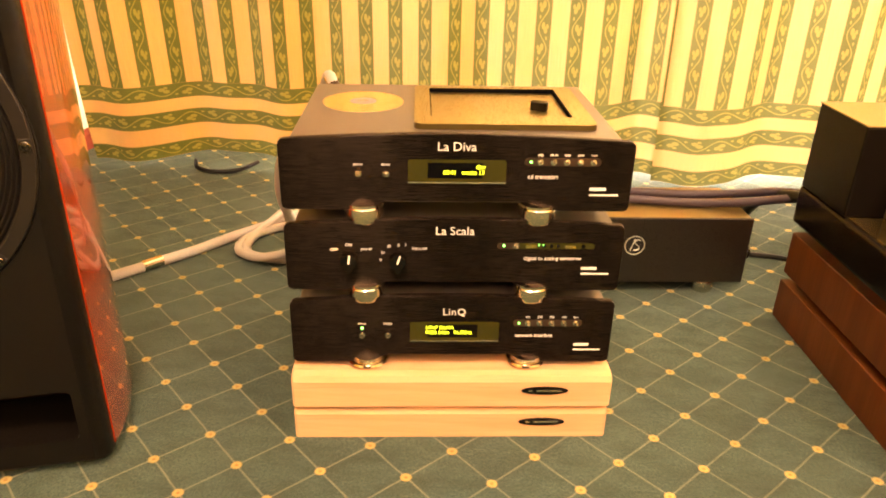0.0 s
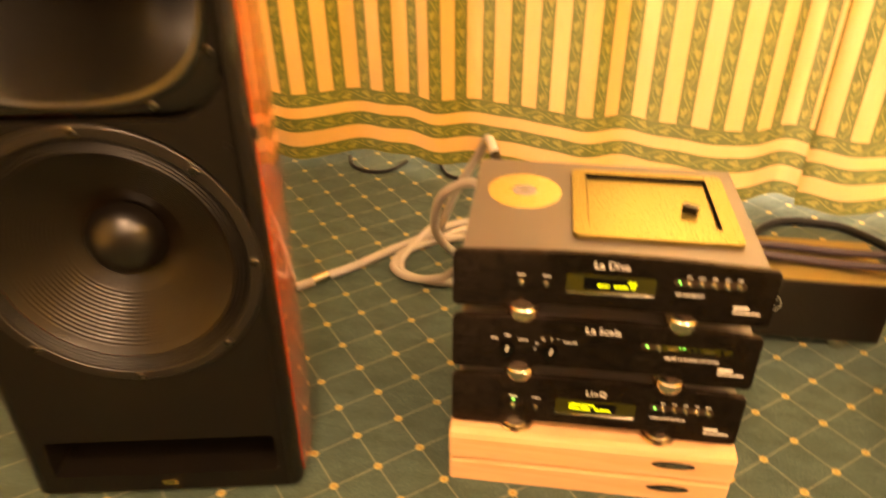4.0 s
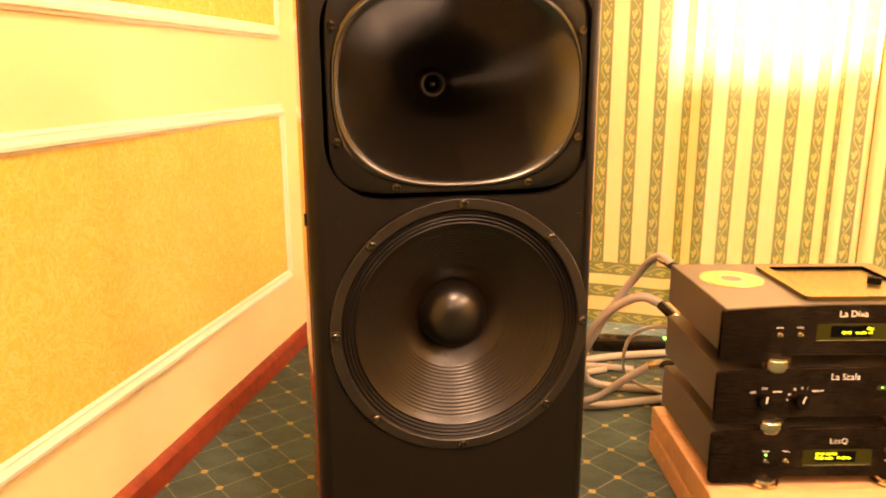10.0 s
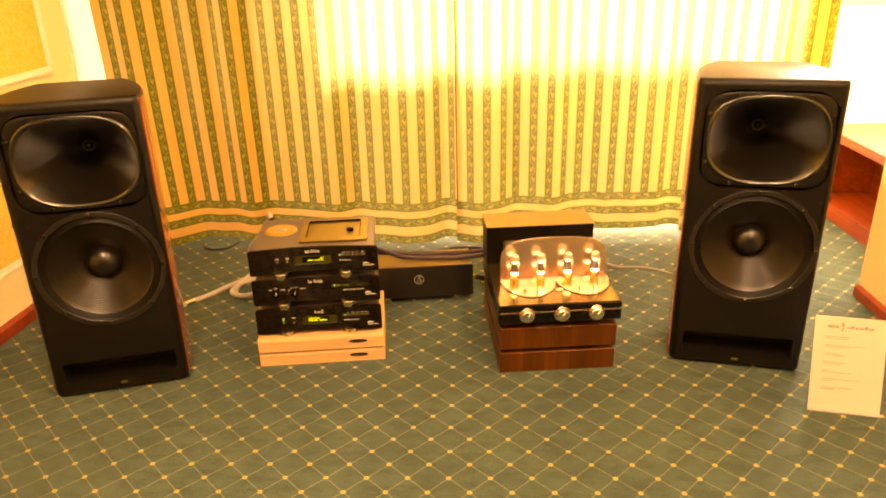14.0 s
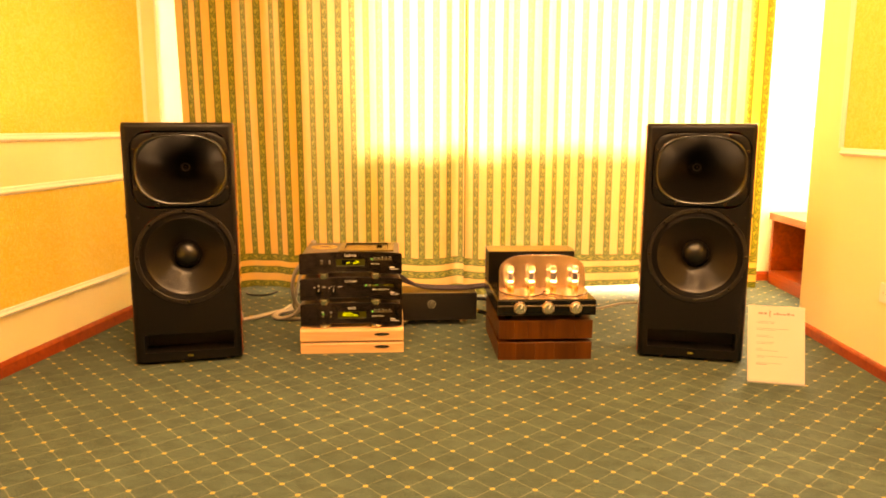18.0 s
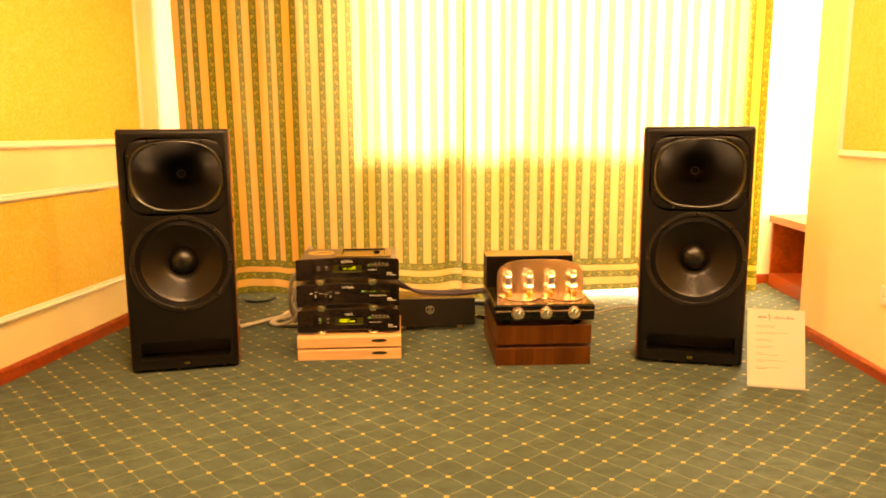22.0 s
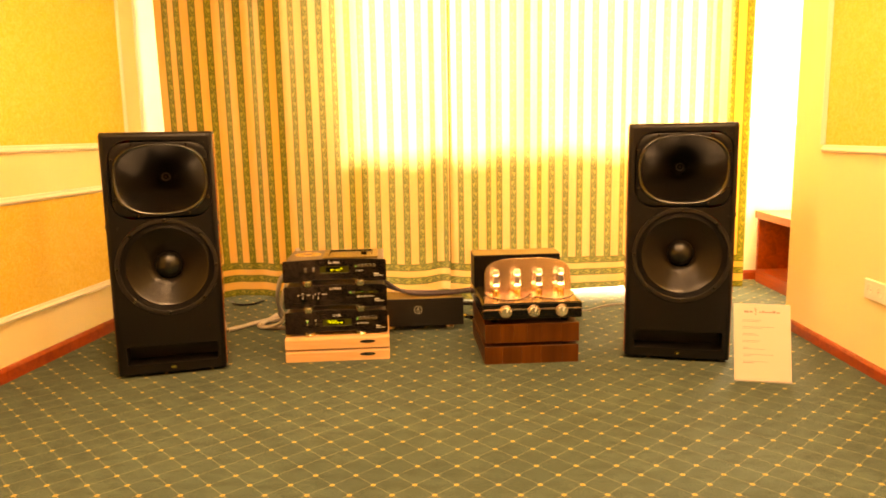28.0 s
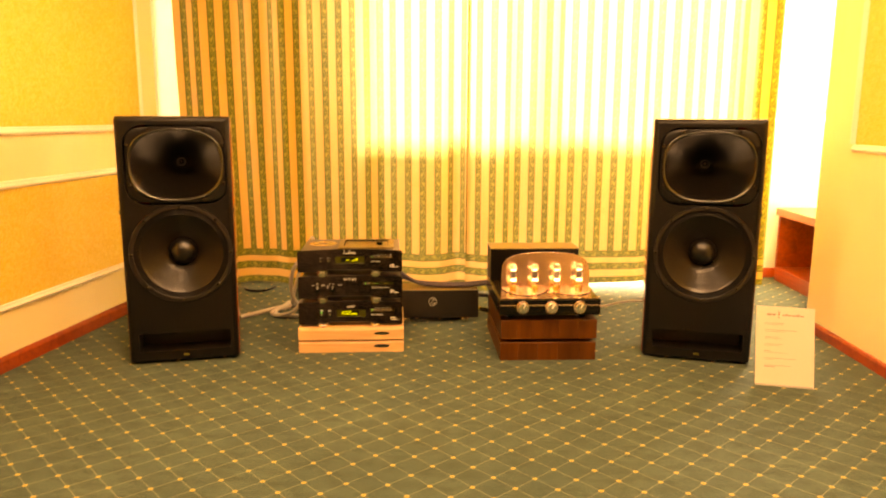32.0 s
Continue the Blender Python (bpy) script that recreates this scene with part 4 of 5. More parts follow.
def toggle(x, z, parent, mat=CHROME, lean=-12):
    t = part("toggle_switch", lathe([(0.0042, 0.0), (0.0042, 0.0012), (0.0030, 0.0016), (0.0, 0.0016)], 16), mat, parent, "small bright toggle switch", pose(x, 0, z, 90), True)
    part("lever", lathe([(0.0011, 0.001), (0.0014, 0.006), (0.0020, 0.009), (0.0018, 0.0108), (0.0, 0.0112)], 10), mat, t, "", pose(0, 0, 0, lean, 0, 0), True)
    return t


def deck(z0, h, label, category="hi-fi unit"):
    d = thing("hifi_unit", pose(0.002, 0.018, z0), label, category, "stack of hi-fi units")
    part("case", box(0.012, 0.440, 0.010, 0.322, 0.004, h - 0.002, 0.0025), CASE, d, "grey-brown metal case")
    bm = prism(plate_outline(0.452, h + 0.0045, 0.0085, 0.0125), 0.0, 0.010, None, None, 0.0012)
    uvl = bm.loops.layers.uv.new("UVMap")
    for f in bm.faces:
        for l in f.loops:
            l[uvl].uv = (l.vert.co.x, l.vert.co.y)
    plate = part("front_plate", bm, PLATE, d, "black brushed aluminium front", pose(0, 0.010, -0.003, 90))
    return d


def deck_feet(d, h, xs=(0.105, 0.335), dish=False):
    for x in xs:
        for y in (0.017, 0.27):
            f = part("foot", foot_mesh(h, 0.0255), CHROME, d, "polished metal cone foot", pose(x, y, -h + 0.0035), True)
            if dish:
                part("foot_dish", lathe([(0.0, 0.0), (0.027, 0.0), (0.030, 0.003), (0.0285, 0.006), (0.0255, 0.003)], 32), CHROME, f, "", pose(0, 0, -0.0005), True)


def display(d, x0, x1, z0, z1):
    s = part("display", prism(rounded(x1 - x0, z1 - z0, 0.003, 4), -0.0015, 0.0005), SCREEN, d, "dark green-tinted display window", pose((x0 + x1) / 2, 0, (z0 + z1) / 2, 90))
    part("display_inset", box(-(x1 - x0) * 0.30, (x1 - x0) * 0.26, -(z1 - z0) * 0.36, (z1 - z0) * 0.36, 0.0004, 0.0007), VOID, s, "black lettering field")
    part("display_ledge", box(-(x1 - x0) / 2, (x1 - x0) / 2, -(z1 - z0) / 2 - 0.0020, -(z1 - z0) / 2, -0.0005, 0.0028), CHROME, s)
    return s


def button_strip(d, x0, x1, z, toggles, labels, dark=None):
    st = part("switch_recess", prism(rounded(x1 - x0, 0.0105, 0.005, 5), -0.0008, 0.0004), RECESS, d, "long slot with a row of small switches", pose((x0 + x1) / 2, 0, z, 90))
    part("power_led", lathe([(0.0018, 0), (0.0016, 0.0012), (0.0, 0.0018)], 12), GREEN_LED, d, "lit green lamp", pose(x0 + 0.008, -0.0004, z, 90), True)
    for x in toggles:
        toggle(x, z, d)
    for x, t in zip(toggles, labels):
        lettering("switch_label", t, 0.0042, x, z + 0.0095, WHITE_PRINT, d, -0.0003, "CENTER", 1.0, 0.00006)


def maker_bars(d, x, z):
    for x0, x1, dz, h in ((0, 0.021, 0.0, 0.0040), (0, 0.038, -0.0082, 0.0022)):
        bar("maker_mark", x + x0, x + x1, z + dz, h, WHITE_PRINT, d)


# top: disc player
H1 = 0.090
top_unit = deck(0.358, H1, "black-fronted disc player with a gold tray, top of the stack")
lettering("model_name", "La Diva", 0.0165, 0.2245, 0.0830, WHITE_PRINT, top_unit, -0.0003)
display(top_unit, 0.163, 0.288, 0.0375, 0.0665)
lettering("display_text", "60:41   tracks 13", 0.0078, 0.234, 0.0495, GLOW_TEXT, top_unit, -0.0009, "CENTER", 1.0, 0.00012)
lettering("display_text", "disc", 0.0078, 0.2555, 0.0570, GLOW_TEXT, top_unit, -0.0009, "CENTER", 1.0, 0.00012)
for x, t in ((0.100, "power"), (0.135, "display")):
    toggle(x, 0.0470, top_unit, CHROME)
    lettering("switch_label", t, 0.0044, x, 0.0595, WHITE_PRINT, top_unit, -0.0003, "CENTER", 1.0, 0.00006)
button_strip(top_unit, 0.311, 0.409, 0.0645, (0.331, 0.348, 0.365, 0.382, 0.399), ("play", "pause", "stop", "prev", "next"))
lettering("function_name", "cd transport", 0.0078, 0.316, 0.0445, WHITE_PRINT, top_unit, -0.0003, "LEFT", 1.0, 0.00006)
maker_bars(top_unit, 0.3975, 0.0285)
deck_feet(top_unit, 0.0265)
rim_out = rounded(0.245, 0.222, 0.012, 5)
rim_in = [(x - 0.002, z + 0.012) for x, z in rounded(0.196, 0.168, 0.004, 3)]
bm = hollow_front(rim_out, [rim_in], (0.0075,))
lid = part("tray_plate", bm, TRAY_GOLD, top_unit, "olive gold tray plate", pose(0.293, 0.170, H1 + 0.0062, -90))
edge = bmesh.new()
tops, lows = [edge.verts.new((x, 0.0002, z)) for x, z in rim_out], [edge.verts.new((x, 0.0079, z)) for x, z in rim_out]
for k in range(len(rim_out)):
    edge.faces.new((tops[k], tops[k - 1], lows[k - 1], lows[k]))
bmesh.ops.recalc_face_normals(edge, faces=edge.faces)
part("tray_edge", edge, TRAY_EDGE, lid)
# blackened strips imitate the shade inside the gold recess
well = bmesh.new()
for x0, x1, y0, y1 in ((-0.0995, 0.0955, 0.0935, 0.0957), (0.0935, 0.0957, -0.071, 0.0935), (-0.0997, -0.0985, -0.071, 0.0935)):
    box(x0, x1, 0.0004, 0.0072, y0, y1, 0, 1, well)
part("well_wall", well, VOID, lid, "inner wall of the tray recess, coloured black for its shade")
part("well_floor", box(-0.0985, 0.0935, 0.0068, 0.0074, -0.0715, 0.0935), TRAY_GOLD, lid, "olive gold sliding lid in the recess")
part("lid_knob", box(-0.012, 0.012, -0.0065, 0.0068, -0.0065, 0.0065, 0.0012), GLOSS_BLACK, lid, "small black lid knob", pose(0.058, 0, -0.010, 0, 28, 0))
cd = thing("compact_disc", pose(0.096, 0.222, 0.358 + H1 - 0.0018), "gold compact disc lying on the grey player top", "disc")
part("disc", lathe([(0.0075, 0.0), (0.0075, 0.0013), (0.0598, 0.0013), (0.060, 0.0007), (0.060, 0.0)], 64), DISC, cd, "", None, True)
part("hub", lathe([(0.0075, 0.0014), (0.0195, 0.0015), (0.0205, 0.0013)], 40), GREY_PRINT, cd, "clear grey hub", None, True)

# middle: converter
H2 = 0.093
mid_unit = deck(0.2405, H2, "black-fronted converter with two pointer knobs, middle of the stack")
lettering("model_name", "La Scala", 0.0165, 0.225, 0.0850, WHITE_PRINT, mid_unit, -0.0003)
for x, lean, cap in ((0.0845, 8, "power"), (0.1495, 18, "input")):
    kn = part("pointer_knob", prism([(0.0115 * math.cos(radians(a)), 0.0115 * math.sin(radians(a))) for a in range(-50, 231, 20)] + [(-0.0028, -0.0165), (0.0028, -0.0165)], 0.0, 0.012, None, None, 0.0014), GLOSS_BLACK, mid_unit, "glossy black pointer knob", pose(x, 0, 0.0435, 90))
    part("pointer_line", box(-0.0012, 0.0012, -0.002, 0.0105, 0.0118, 0.0124), WHITE_PRINT, kn, "white pointer line", pose(0, 0, 0, 0, 0, -lean))
for t, x, z in (("OFF", 0.065, 0.0575), ("ON", 0.0845, 0.0645), ("power", 0.108, 0.0590), ("III", 0.138, 0.0625), ("II", 0.1505, 0.0645), ("I", 0.160, 0.0650), ("IV", 0.1295, 0.053), ("V", 0.1265, 0.0425), ("input sel", 0.1785, 0.0600)):
    lettering("knob_label", t, 0.0058, x, z, WHITE_PRINT, mid_unit, -0.0003, "CENTER", 1.0, 0.0001)
part("status_window", prism(rounded(0.130, 0.0085, 0.004, 5), -0.0006, 0.0006), SCREEN, mid_unit, "narrow dark status window", pose(0.348, 0, 0.0645, 90))
part("switch_recess", prism(rounded(0.030, 0.0085, 0.004, 5), -0.0004, 0.0009), RECESS, mid_unit, "", pose(0.297, 0, 0.0645, 90))
part("power_led", lathe([(0.0018, 0), (0.0016, 0.0012), (0.0, 0.0018)], 12), GREEN_LED, mid_unit, "lit green lamp", pose(0.291, -0.0008, 0.0652, 90), True)
toggle(0.307, 0.0645, mid_unit)
for x in (0.328, 0.380):
    part("contact", prism(rounded(0.015, 0.004, 0.001, 2), 0.0006, 0.0011), GOLD, mid_unit, "small gold contact", pose(x, 0, 0.0635, 90))
for x in (0.345, 0.355, 0.364, 0.398):
    part("status_lamp", lathe([(0.0030, 0), (0.0026, 0.0012), (0.0, 0.0016)], 12), GLOSS_BLACK, mid_unit, "", pose(x, -0.0004, 0.0645, 90), True)
for x in (0.338, 0.344):
    part("status_led", lathe([(0.0010, 0), (0.0008, 0.0008), (0.0, 0.0010)], 8), GREEN_LED, mid_unit, "", pose(x, -0.0009, 0.0665, 90), True)
lettering("function_name", "digital to analog converter", 0.0074, 0.3185, 0.0460, WHITE_PRINT, mid_unit, -0.0003, "LEFT", 1.0, 0.00006)
maker_bars(mid_unit, 0.398, 0.0315)
deck_feet(mid_unit, 0.026)

# bottom: network player
H3 = 0.095
low_unit = deck(0.1235, H3, "black-fronted network player with a lit display on maple boards")
lettering("model_name", "LinQ", 0.0150, 0.2275, 0.0790, WHITE_PRINT, low_unit, -0.0003, "CENTER", 1.1)
display(low_unit, 0.166, 0.291, 0.0345, 0.0635)
lettering("display_text", "UPnP DLNA", 0.0076, 0.188, 0.0545, GLOW_TEXT, low_unit, -0.0009, "LEFT", 1.0, 0.00012)
lettering("display_text", "PCM 24bit   96.0kHz", 0.0076, 0.188, 0.0465, GLOW_TEXT, low_unit, -0.0009, "LEFT", 1.0, 0.00012)
for x, t in ((0.099, "Power"), (0.135, "Display")):
    toggle(x, 0.042, low_unit, CHROME)
    lettering("switch_label", t, 0.0044, x, 0.0605, WHITE_PRINT, low_unit, -0.0003, "CENTER", 1.0, 0.00006)
part("power_led", lathe([(0.0022, 0), (0.0020, 0.0012), (0.0, 0.0020)], 12), GREEN_LED, low_unit, "lit green lamp", pose(0.099, -0.0004, 0.0535, 90), True)
button_strip(low_unit, 0.311, 0.408, 0.0620, (0.331, 0.348, 0.365, 0.382, 0.399), ("IN1", "IN2", "IN3", "IN4", "Sync"))
lettering("function_name", "network interface", 0.0074, 0.314, 0.0415, WHITE_PRINT, low_unit, -0.0003, "LEFT", 1.0, 0.00006)
maker_bars(low_unit, 0.3995, 0.0265)
deck_feet(low_unit, 0.0118, (0.105, 0.335), True)

# ---- black power supply on the floor behind ----
ps = thing("power_supply_box", pose(0.62, 0.437, 0.0), "black metal power supply box on chrome feet on the carpet", "hi-fi unit")
part("case", box(-0.215, 0.215, 0.008, 0.175, 0.032, 0.168, 0.003), SUPPLY_METAL, ps)
part("front_plate", box(-0.218, 0.218, 0.0, 0.008, 0.030, 0.170, 0.002), SUPPLY_METAL, ps)
# thin sheet added on the black case, its gold imitates reflected light
part("lid", box(-0.2145, 0.2145, 0.0085, 0.1745, 0.1681, 0.1695, 0.0005), TOP_SHEEN, ps, "added top sheet, coloured gold for reflected curtain light")
part("emblem_ring", lathe([(0.0185, 0.0), (0.0185, 0.001), (0.0205, 0.001), (0.0205, 0.0)], 40), GETTER, ps, "thin silver emblem ring", pose(-0.012, 0.0, 0.112, 90), True)
part("emblem_stroke", cable([(0.009, 0, 0.010), (0.002, 0, 0.012), (-0.003, 0, 0.006), (0.006, 0, -0.002), (0.006, 0, -0.009), (-0.004, 0, -0.010)], 0.0011, 6, 5), GETTER, ps, "", pose(-0.010, -0.0006, 0.112))
part("emblem_stroke", cable([(-0.011, 0, -0.012), (-0.006, 0, 0.002), (-0.003, 0, 0.014)], 0.0010, 6, 4), GETTER, ps, "", pose(-0.010, -0.0006, 0.112))
for x in (-0.15, 0.15):
    for y in (0.03, 0.145):
        part("foot", foot_mesh(0.0325, 0.024), CHROME, ps, "polished metal foot", pose(x, y, 0.0), True)

# ---- valve amplifier on walnut boards ----
AMP = pose(0.866, -0.143, 0, 0, 0, -1.0)


def walnut_board(z0, z1, dx, label):
    b = thing("walnut_board", AMP @ pose(dx, 0, z0), label, "board", "walnut boards")
    rng = random.Random(int(z0 * 1000) + 5)
    xs = [0.0]
    while xs[-1] < 0.36:
        xs.append(min(0.410, xs[-1] + rng.uniform(0.05, 0.095)))
    xs[-1] = 0.410
    for a, c in zip(xs, xs[1:]):
        st = part("stave", box(a + 0.0001, c - 0.0001, 0.0, 0.505, 0.0, z1 - z0, 0.0012, 1), WALNUT_STAVE, b)
    return b


WALNUT_STAVE = wood_material("walnut_staves", (0.062, 0.018, 0.0045), (0.118, 0.037, 0.0095), 0.36, 1.0, 2, 0.0, 0.3)
nn = Nodes(WALNUT_STAVE)
nn.b.inputs["Specular IOR Level"].default_value = 0.22
info = nn.t.nodes.new("ShaderNodeObjectInfo")
link = nn.b.inputs["Base Color"].links[0].from_socket
nn.colour(nn.mix(1.0, link, nn.mix(info.outputs["Random"], (0.78, 0.76, 0.74), (1.15, 1.12, 1.1)), "MULTIPLY"))
walnut_board(0.0, 0.078, 0.0, "dark walnut board of glued staves lying on the carpet")
walnut_board(0.094, 0.176, 0.002, "dark walnut board of glued staves stacked on another")
part_pucks = [(0.05, 0.06), (0.36, 0.06), (0.05, 0.44), (0.36, 0.44)]
for x, y in part_pucks:
    puck = lathe([(0.0, 0.0), (0.018, 0.0), (0.018, 0.0162), (0.0, 0.0162)], 20)
    tagged(part("spacer_puck", puck, RUBBER, None, "", AMP @ pose(x, y, 0.078), True), "small black rubber spacer between the walnut boards", "spacer", "spacer pucks")

amp = thing("valve_amplifier", AMP @ pose(-0.008, -0.012, 0.176), "black valve amplifier with copper plates and glowing valves on walnut", "amplifier")
for x, y in part_pucks:
    part("foot", lathe([(0.0, 0.0), (0.016, 0.0), (0.019, 0.004), (0.019, 0.0245)], 20), RUBBER, amp, "", pose(x + 0.008, y + 0.012, 0.0), True)
part("chassis", box(0.0, 0.430, 0.0, 0.515, 0.024, 0.094, 0.006), GLOSS_BLACK, amp, "gloss black chassis")
part("copper_inlay", box(0.004, 0.426, -0.0014, 0.002, 0.0655, 0.0705, 0.0004), COPPER, amp, "thin copper line along the front")
for x in (0.098, 0.219, 0.339):
    kn = part("control_knob", lathe([(0.0, 0.024), (0.0195, 0.024), (0.0215, 0.022), (0.0222, 0.004), (0.0225, 0.0)], 36), SILVER, amp, "brushed silver control knob", pose(x, -0.002, 0.061, 90), True)
    part("knob_ring", lathe([(0.0225, 0.0), (0.0275, 0.0), (0.0275, 0.009), (0.0262, 0.0105), (0.0225, 0.0105)], 36), COPPER, kn, "copper ring round the knob", None, True)
    part("knob_mark", box(-0.0016, 0.0016, 0.002, 0.019, 0.0238, 0.0248), WHITE_PRINT, kn, "", pose(0, 0, 0, 0, 0, -25))
part("rear_cover", box(0.002, 0.412, 0.362, 0.513, 0.094, 0.244, 0.003), MATT_BLACK, amp, "tall black transformer cover")
# added sheet whose gold colour imitates the curtain's reflection on the cover
part("cover_sheen", box(0.0005, 0.4135, 0.3605, 0.5145, 0.2441, 0.2465, 0.0008), TOP_SHEEN, amp, "added top sheet, coloured gold for reflected curtain light")
# sheet added over the chassis, with the curtain's reflection in its colour
part("deck_plate", box(0.008, 0.422, 0.008, 0.360, 0.0941, 0.0955), DECK_SHEEN, amp, "deck around the copper plate, coloured gold for reflected curtain light")
# black cans given the gold of the reflected curtain
for x0 in (0.064, 0.266):
    part("transformer_can", box(x0, x0 + 0.146, 0.285, 0.3595, 0.0955, 0.190, 0.003), TOP_SHEEN, amp, "black transformer can, coloured gold for reflected curtain light")
arch = [(0.0, 0.0)]
for k in range(25):
    a = math.pi * k / 24
    c, s = math.cos(a), math.sin(a)
    arch.append((0.197 - 0.197 * math.copysign(abs(c) ** 0.62, c), 0.055 + 0.100 * s ** 0.62))
arch.append((0.394, 0.0))
part("back_plate", prism(arch, 0.0, 0.003, None, None, 0.0006), COPPER, amp, "arched polished copper plate behind the valves", pose(0.034, 0.212, 0.097, 84))
front = [(0.394, 0.0), (0.0, 0.0)]
for k in range(33):
    q = k / 32
    front.append((0.394 * q, -0.030 - 0.118 * abs(math.sin(2 * math.pi * q)) ** 0.55))
deckp = [(x, y) for x, y in front[2:]] + [(0.394, 0.0), (0.0, 0.0)]
part("valve_plate", prism(deckp, 0.0, 0.003, None, None, 0.0006), COPPER, amp, "scalloped polished copper plate under the valves", pose(0.034, 0.205, 0.0965))
part("edge_step", prism([(x * 1.02 - 0.004, y - 0.006) for x, y in deckp[:-2]] + [(0.40, 0.0), (-0.004, 0.0)], 0.0, 0.002), BLACK_METAL, amp, "", pose(0.034, 0.205, 0.0943))


def valve(x, y, big):
    v = part("valve", lathe([(0.0, 0.0), (0.015, 0.0), (0.0155, 0.004), (0.0155, 0.014), (0.0135, 0.018), (0.0, 0.018)], 24), BRASS, amp, "brass-based glass valve, glowing", pose(x, y, 0.0995), True)
    h, r = (0.115, 0.0175) if big else (0.060, 0.012)
    part("glass", lathe([(r * 0.72, 0.016), (r * 0.95, 0.030), (r, h * 0.5), (r * 0.98, h * 0.8), (r * 0.7, h * 0.95), (r * 0.25, h), (0.0, h)], 24), TUBE_GLASS, v, "clear valve glass", None, True)
    part("getter", lathe([(r * 0.90, h * 0.78), (r * 0.88, h * 0.84), (r * 0.62, h * 0.94), (0.0, h * 0.985)], 24), GETTER, v, "bright silver getter cap", None, True)
    part("anode", box(-r * 0.55, r * 0.55, -r * 0.32, r * 0.32, h * 0.40, h * 0.72, 0.002), GREY_PRINT, v, "grey anode plate")
    part("filament", lathe([(0.0, h * 0.735), (r * 0.55, h * 0.735), (r * 0.55, h * 0.76), (0.0, h * 0.76)], 16), FILAMENT, v, "glowing filament", None, True)
    part("heater", lathe([(0.0, h * 0.33), (r * 0.62, h * 0.33), (r * 0.62, h * 0.375), (0.0, h * 0.375)], 16), FILAMENT, v, "glowing heater", None, True)
    part("mica", lathe([(0.0, 0.024), (r * 0.6, 0.024), (r * 0.6, 0.0265), (0.0, 0.0265)], 16), CHROME, v, "", None, True)
    return v


for x in (0.080, 0.175, 0.273, 0.372):
    valve(x, 0.168, True)
for x in (0.105, 0.150, 0.300, 0.348):
    part("valve_pin_post", lathe([(0.004, 0.0), (0.004, 0.016), (0.0028, 0.019), (0.0, 0.019)], 12), CHROME, amp, "", pose(x, 0.086, 0.0995), True)
part("bias_dial", lathe([(0.0, 0.0), (0.013, 0.0), (0.013, 0.006), (0.010, 0.008), (0.0, 0.008)], 28), COPPER, amp, "small copper dial", pose(0.231, 0.105, 0.0945), True)

# ---- price card on a stand ----
card = thing("display_card", pose(1.926, -0.497, 0.0, 0, 0, -18.0), "white printed card in a clear easel stand on the carpet", "card")
SLANT = pose(0, 0, 0.004, -19.0)
part("sheet", box(-0.106, 0.106, 0.0, 0.003, 0.0, 0.303, 0.0008), PAPER, card, "white printed sheet", SLANT)
ACRYLIC = material("clear_acrylic", (0.92, 0.90, 0.85), 0.08, 0.0, Transmission_Weight=0.6, IOR=1.3)
part("back_leg", box(-0.03, 0.03, 0.0035, 0.0065, 0.0, 0.185, 0.001), ACRYLIC, card, "", pose(0, 0.150, 0.003, 22.0))
part("lip", box(-0.107, 0.107, -0.012, 0.004, 0.0, 0.004, 0.001), ACRYLIC, card)
mark = [(-0.004, 0.012), (0.004, 0.007), (-0.003, 0.002), (0.004, -0.003), (-0.002, -0.008), (0.002, -0.014)]
part("logo_mark", cable([(x, -0.0006, z) for x, z in mark], 0.0018, 5, 1), RED_PRINT, card, "small red zigzag mark", SLANT @ pose(-0.0245, 0, 0.272))
for x0, x1, z, h in ((-0.011, -0.0025, 0.270, 0.006), (0.000, 0.008, 0.272, 0.010), (0.010, 0.021, 0.270, 0.006), (0.024, 0.036, 0.270, 0.006), (0.039, 0.050, 0.272, 0.010), (0.053, 0.066, 0.270, 0.006), (-0.068, -0.050, 0.271, 0.008), (-0.047, -0.036, 0.271, 0.008)):
    o = bar("logo_bar", x0, x1, z, h, PALE_PRINT, card)
    o.matrix_basis = SLANT
z = 0.238
for k, (a, c) in enumerate(((0.070, 0.066), (0.118, 0.074), (0.050, 0.062), (0.066, 0.056), (0.022, 0.082), (0.114, 0.032), (0.094, 0.040))):
    for j, ln in enumerate((a, c)):
        o = bar("text_line", -0.074, -0.074 + ln, z - 0.0060 * j, 0.0016 if k < 6 or j == 0 else 0.0028, PALE_PRINT if k < 6 or j == 0 else GREY_PRINT, card)
        o.matrix_basis = SLANT
    z -= 0.0275

# ---- bench in the alcove, wall socket ----
bench = thing("luggage_bench", ROOM @ pose(2.72, 0.62, 0), "low mahogany luggage bench with an open niche in the alcove", "bench")
part("top", box(-0.012, 0.62, -0.02, 1.0, 0.415, 0.462, 0.004), DESK_WOOD, bench, "thick polished top")
part("plinth", box(0.0, 0.60, 0.0, 0.98, 0.0, 0.085, 0.003), DESK_WOOD, bench)
# panel added at the near end to keep light out of the niche
part("niche_light_block", box(0.0, 0.60, 0.0, 0.02, 0.085, 0.415, 0.002), DESK_WOOD, bench)
part("inner_panel", box(0.30, 0.59, 0.02, 0.96, 0.085, 0.415), DESK_WOOD, bench, "dark recessed panel")
part("end_panel", box(0.0, 0.60, 0.958, 0.98, 0.085, 0.415, 0.002), DESK_WOOD, bench)
socket = thing("wall_socket", ROOM @ pose(U_RIGHT, -0.27, 0.345, 0, 0, -90), "white double power socket on the cream wall", "socket")
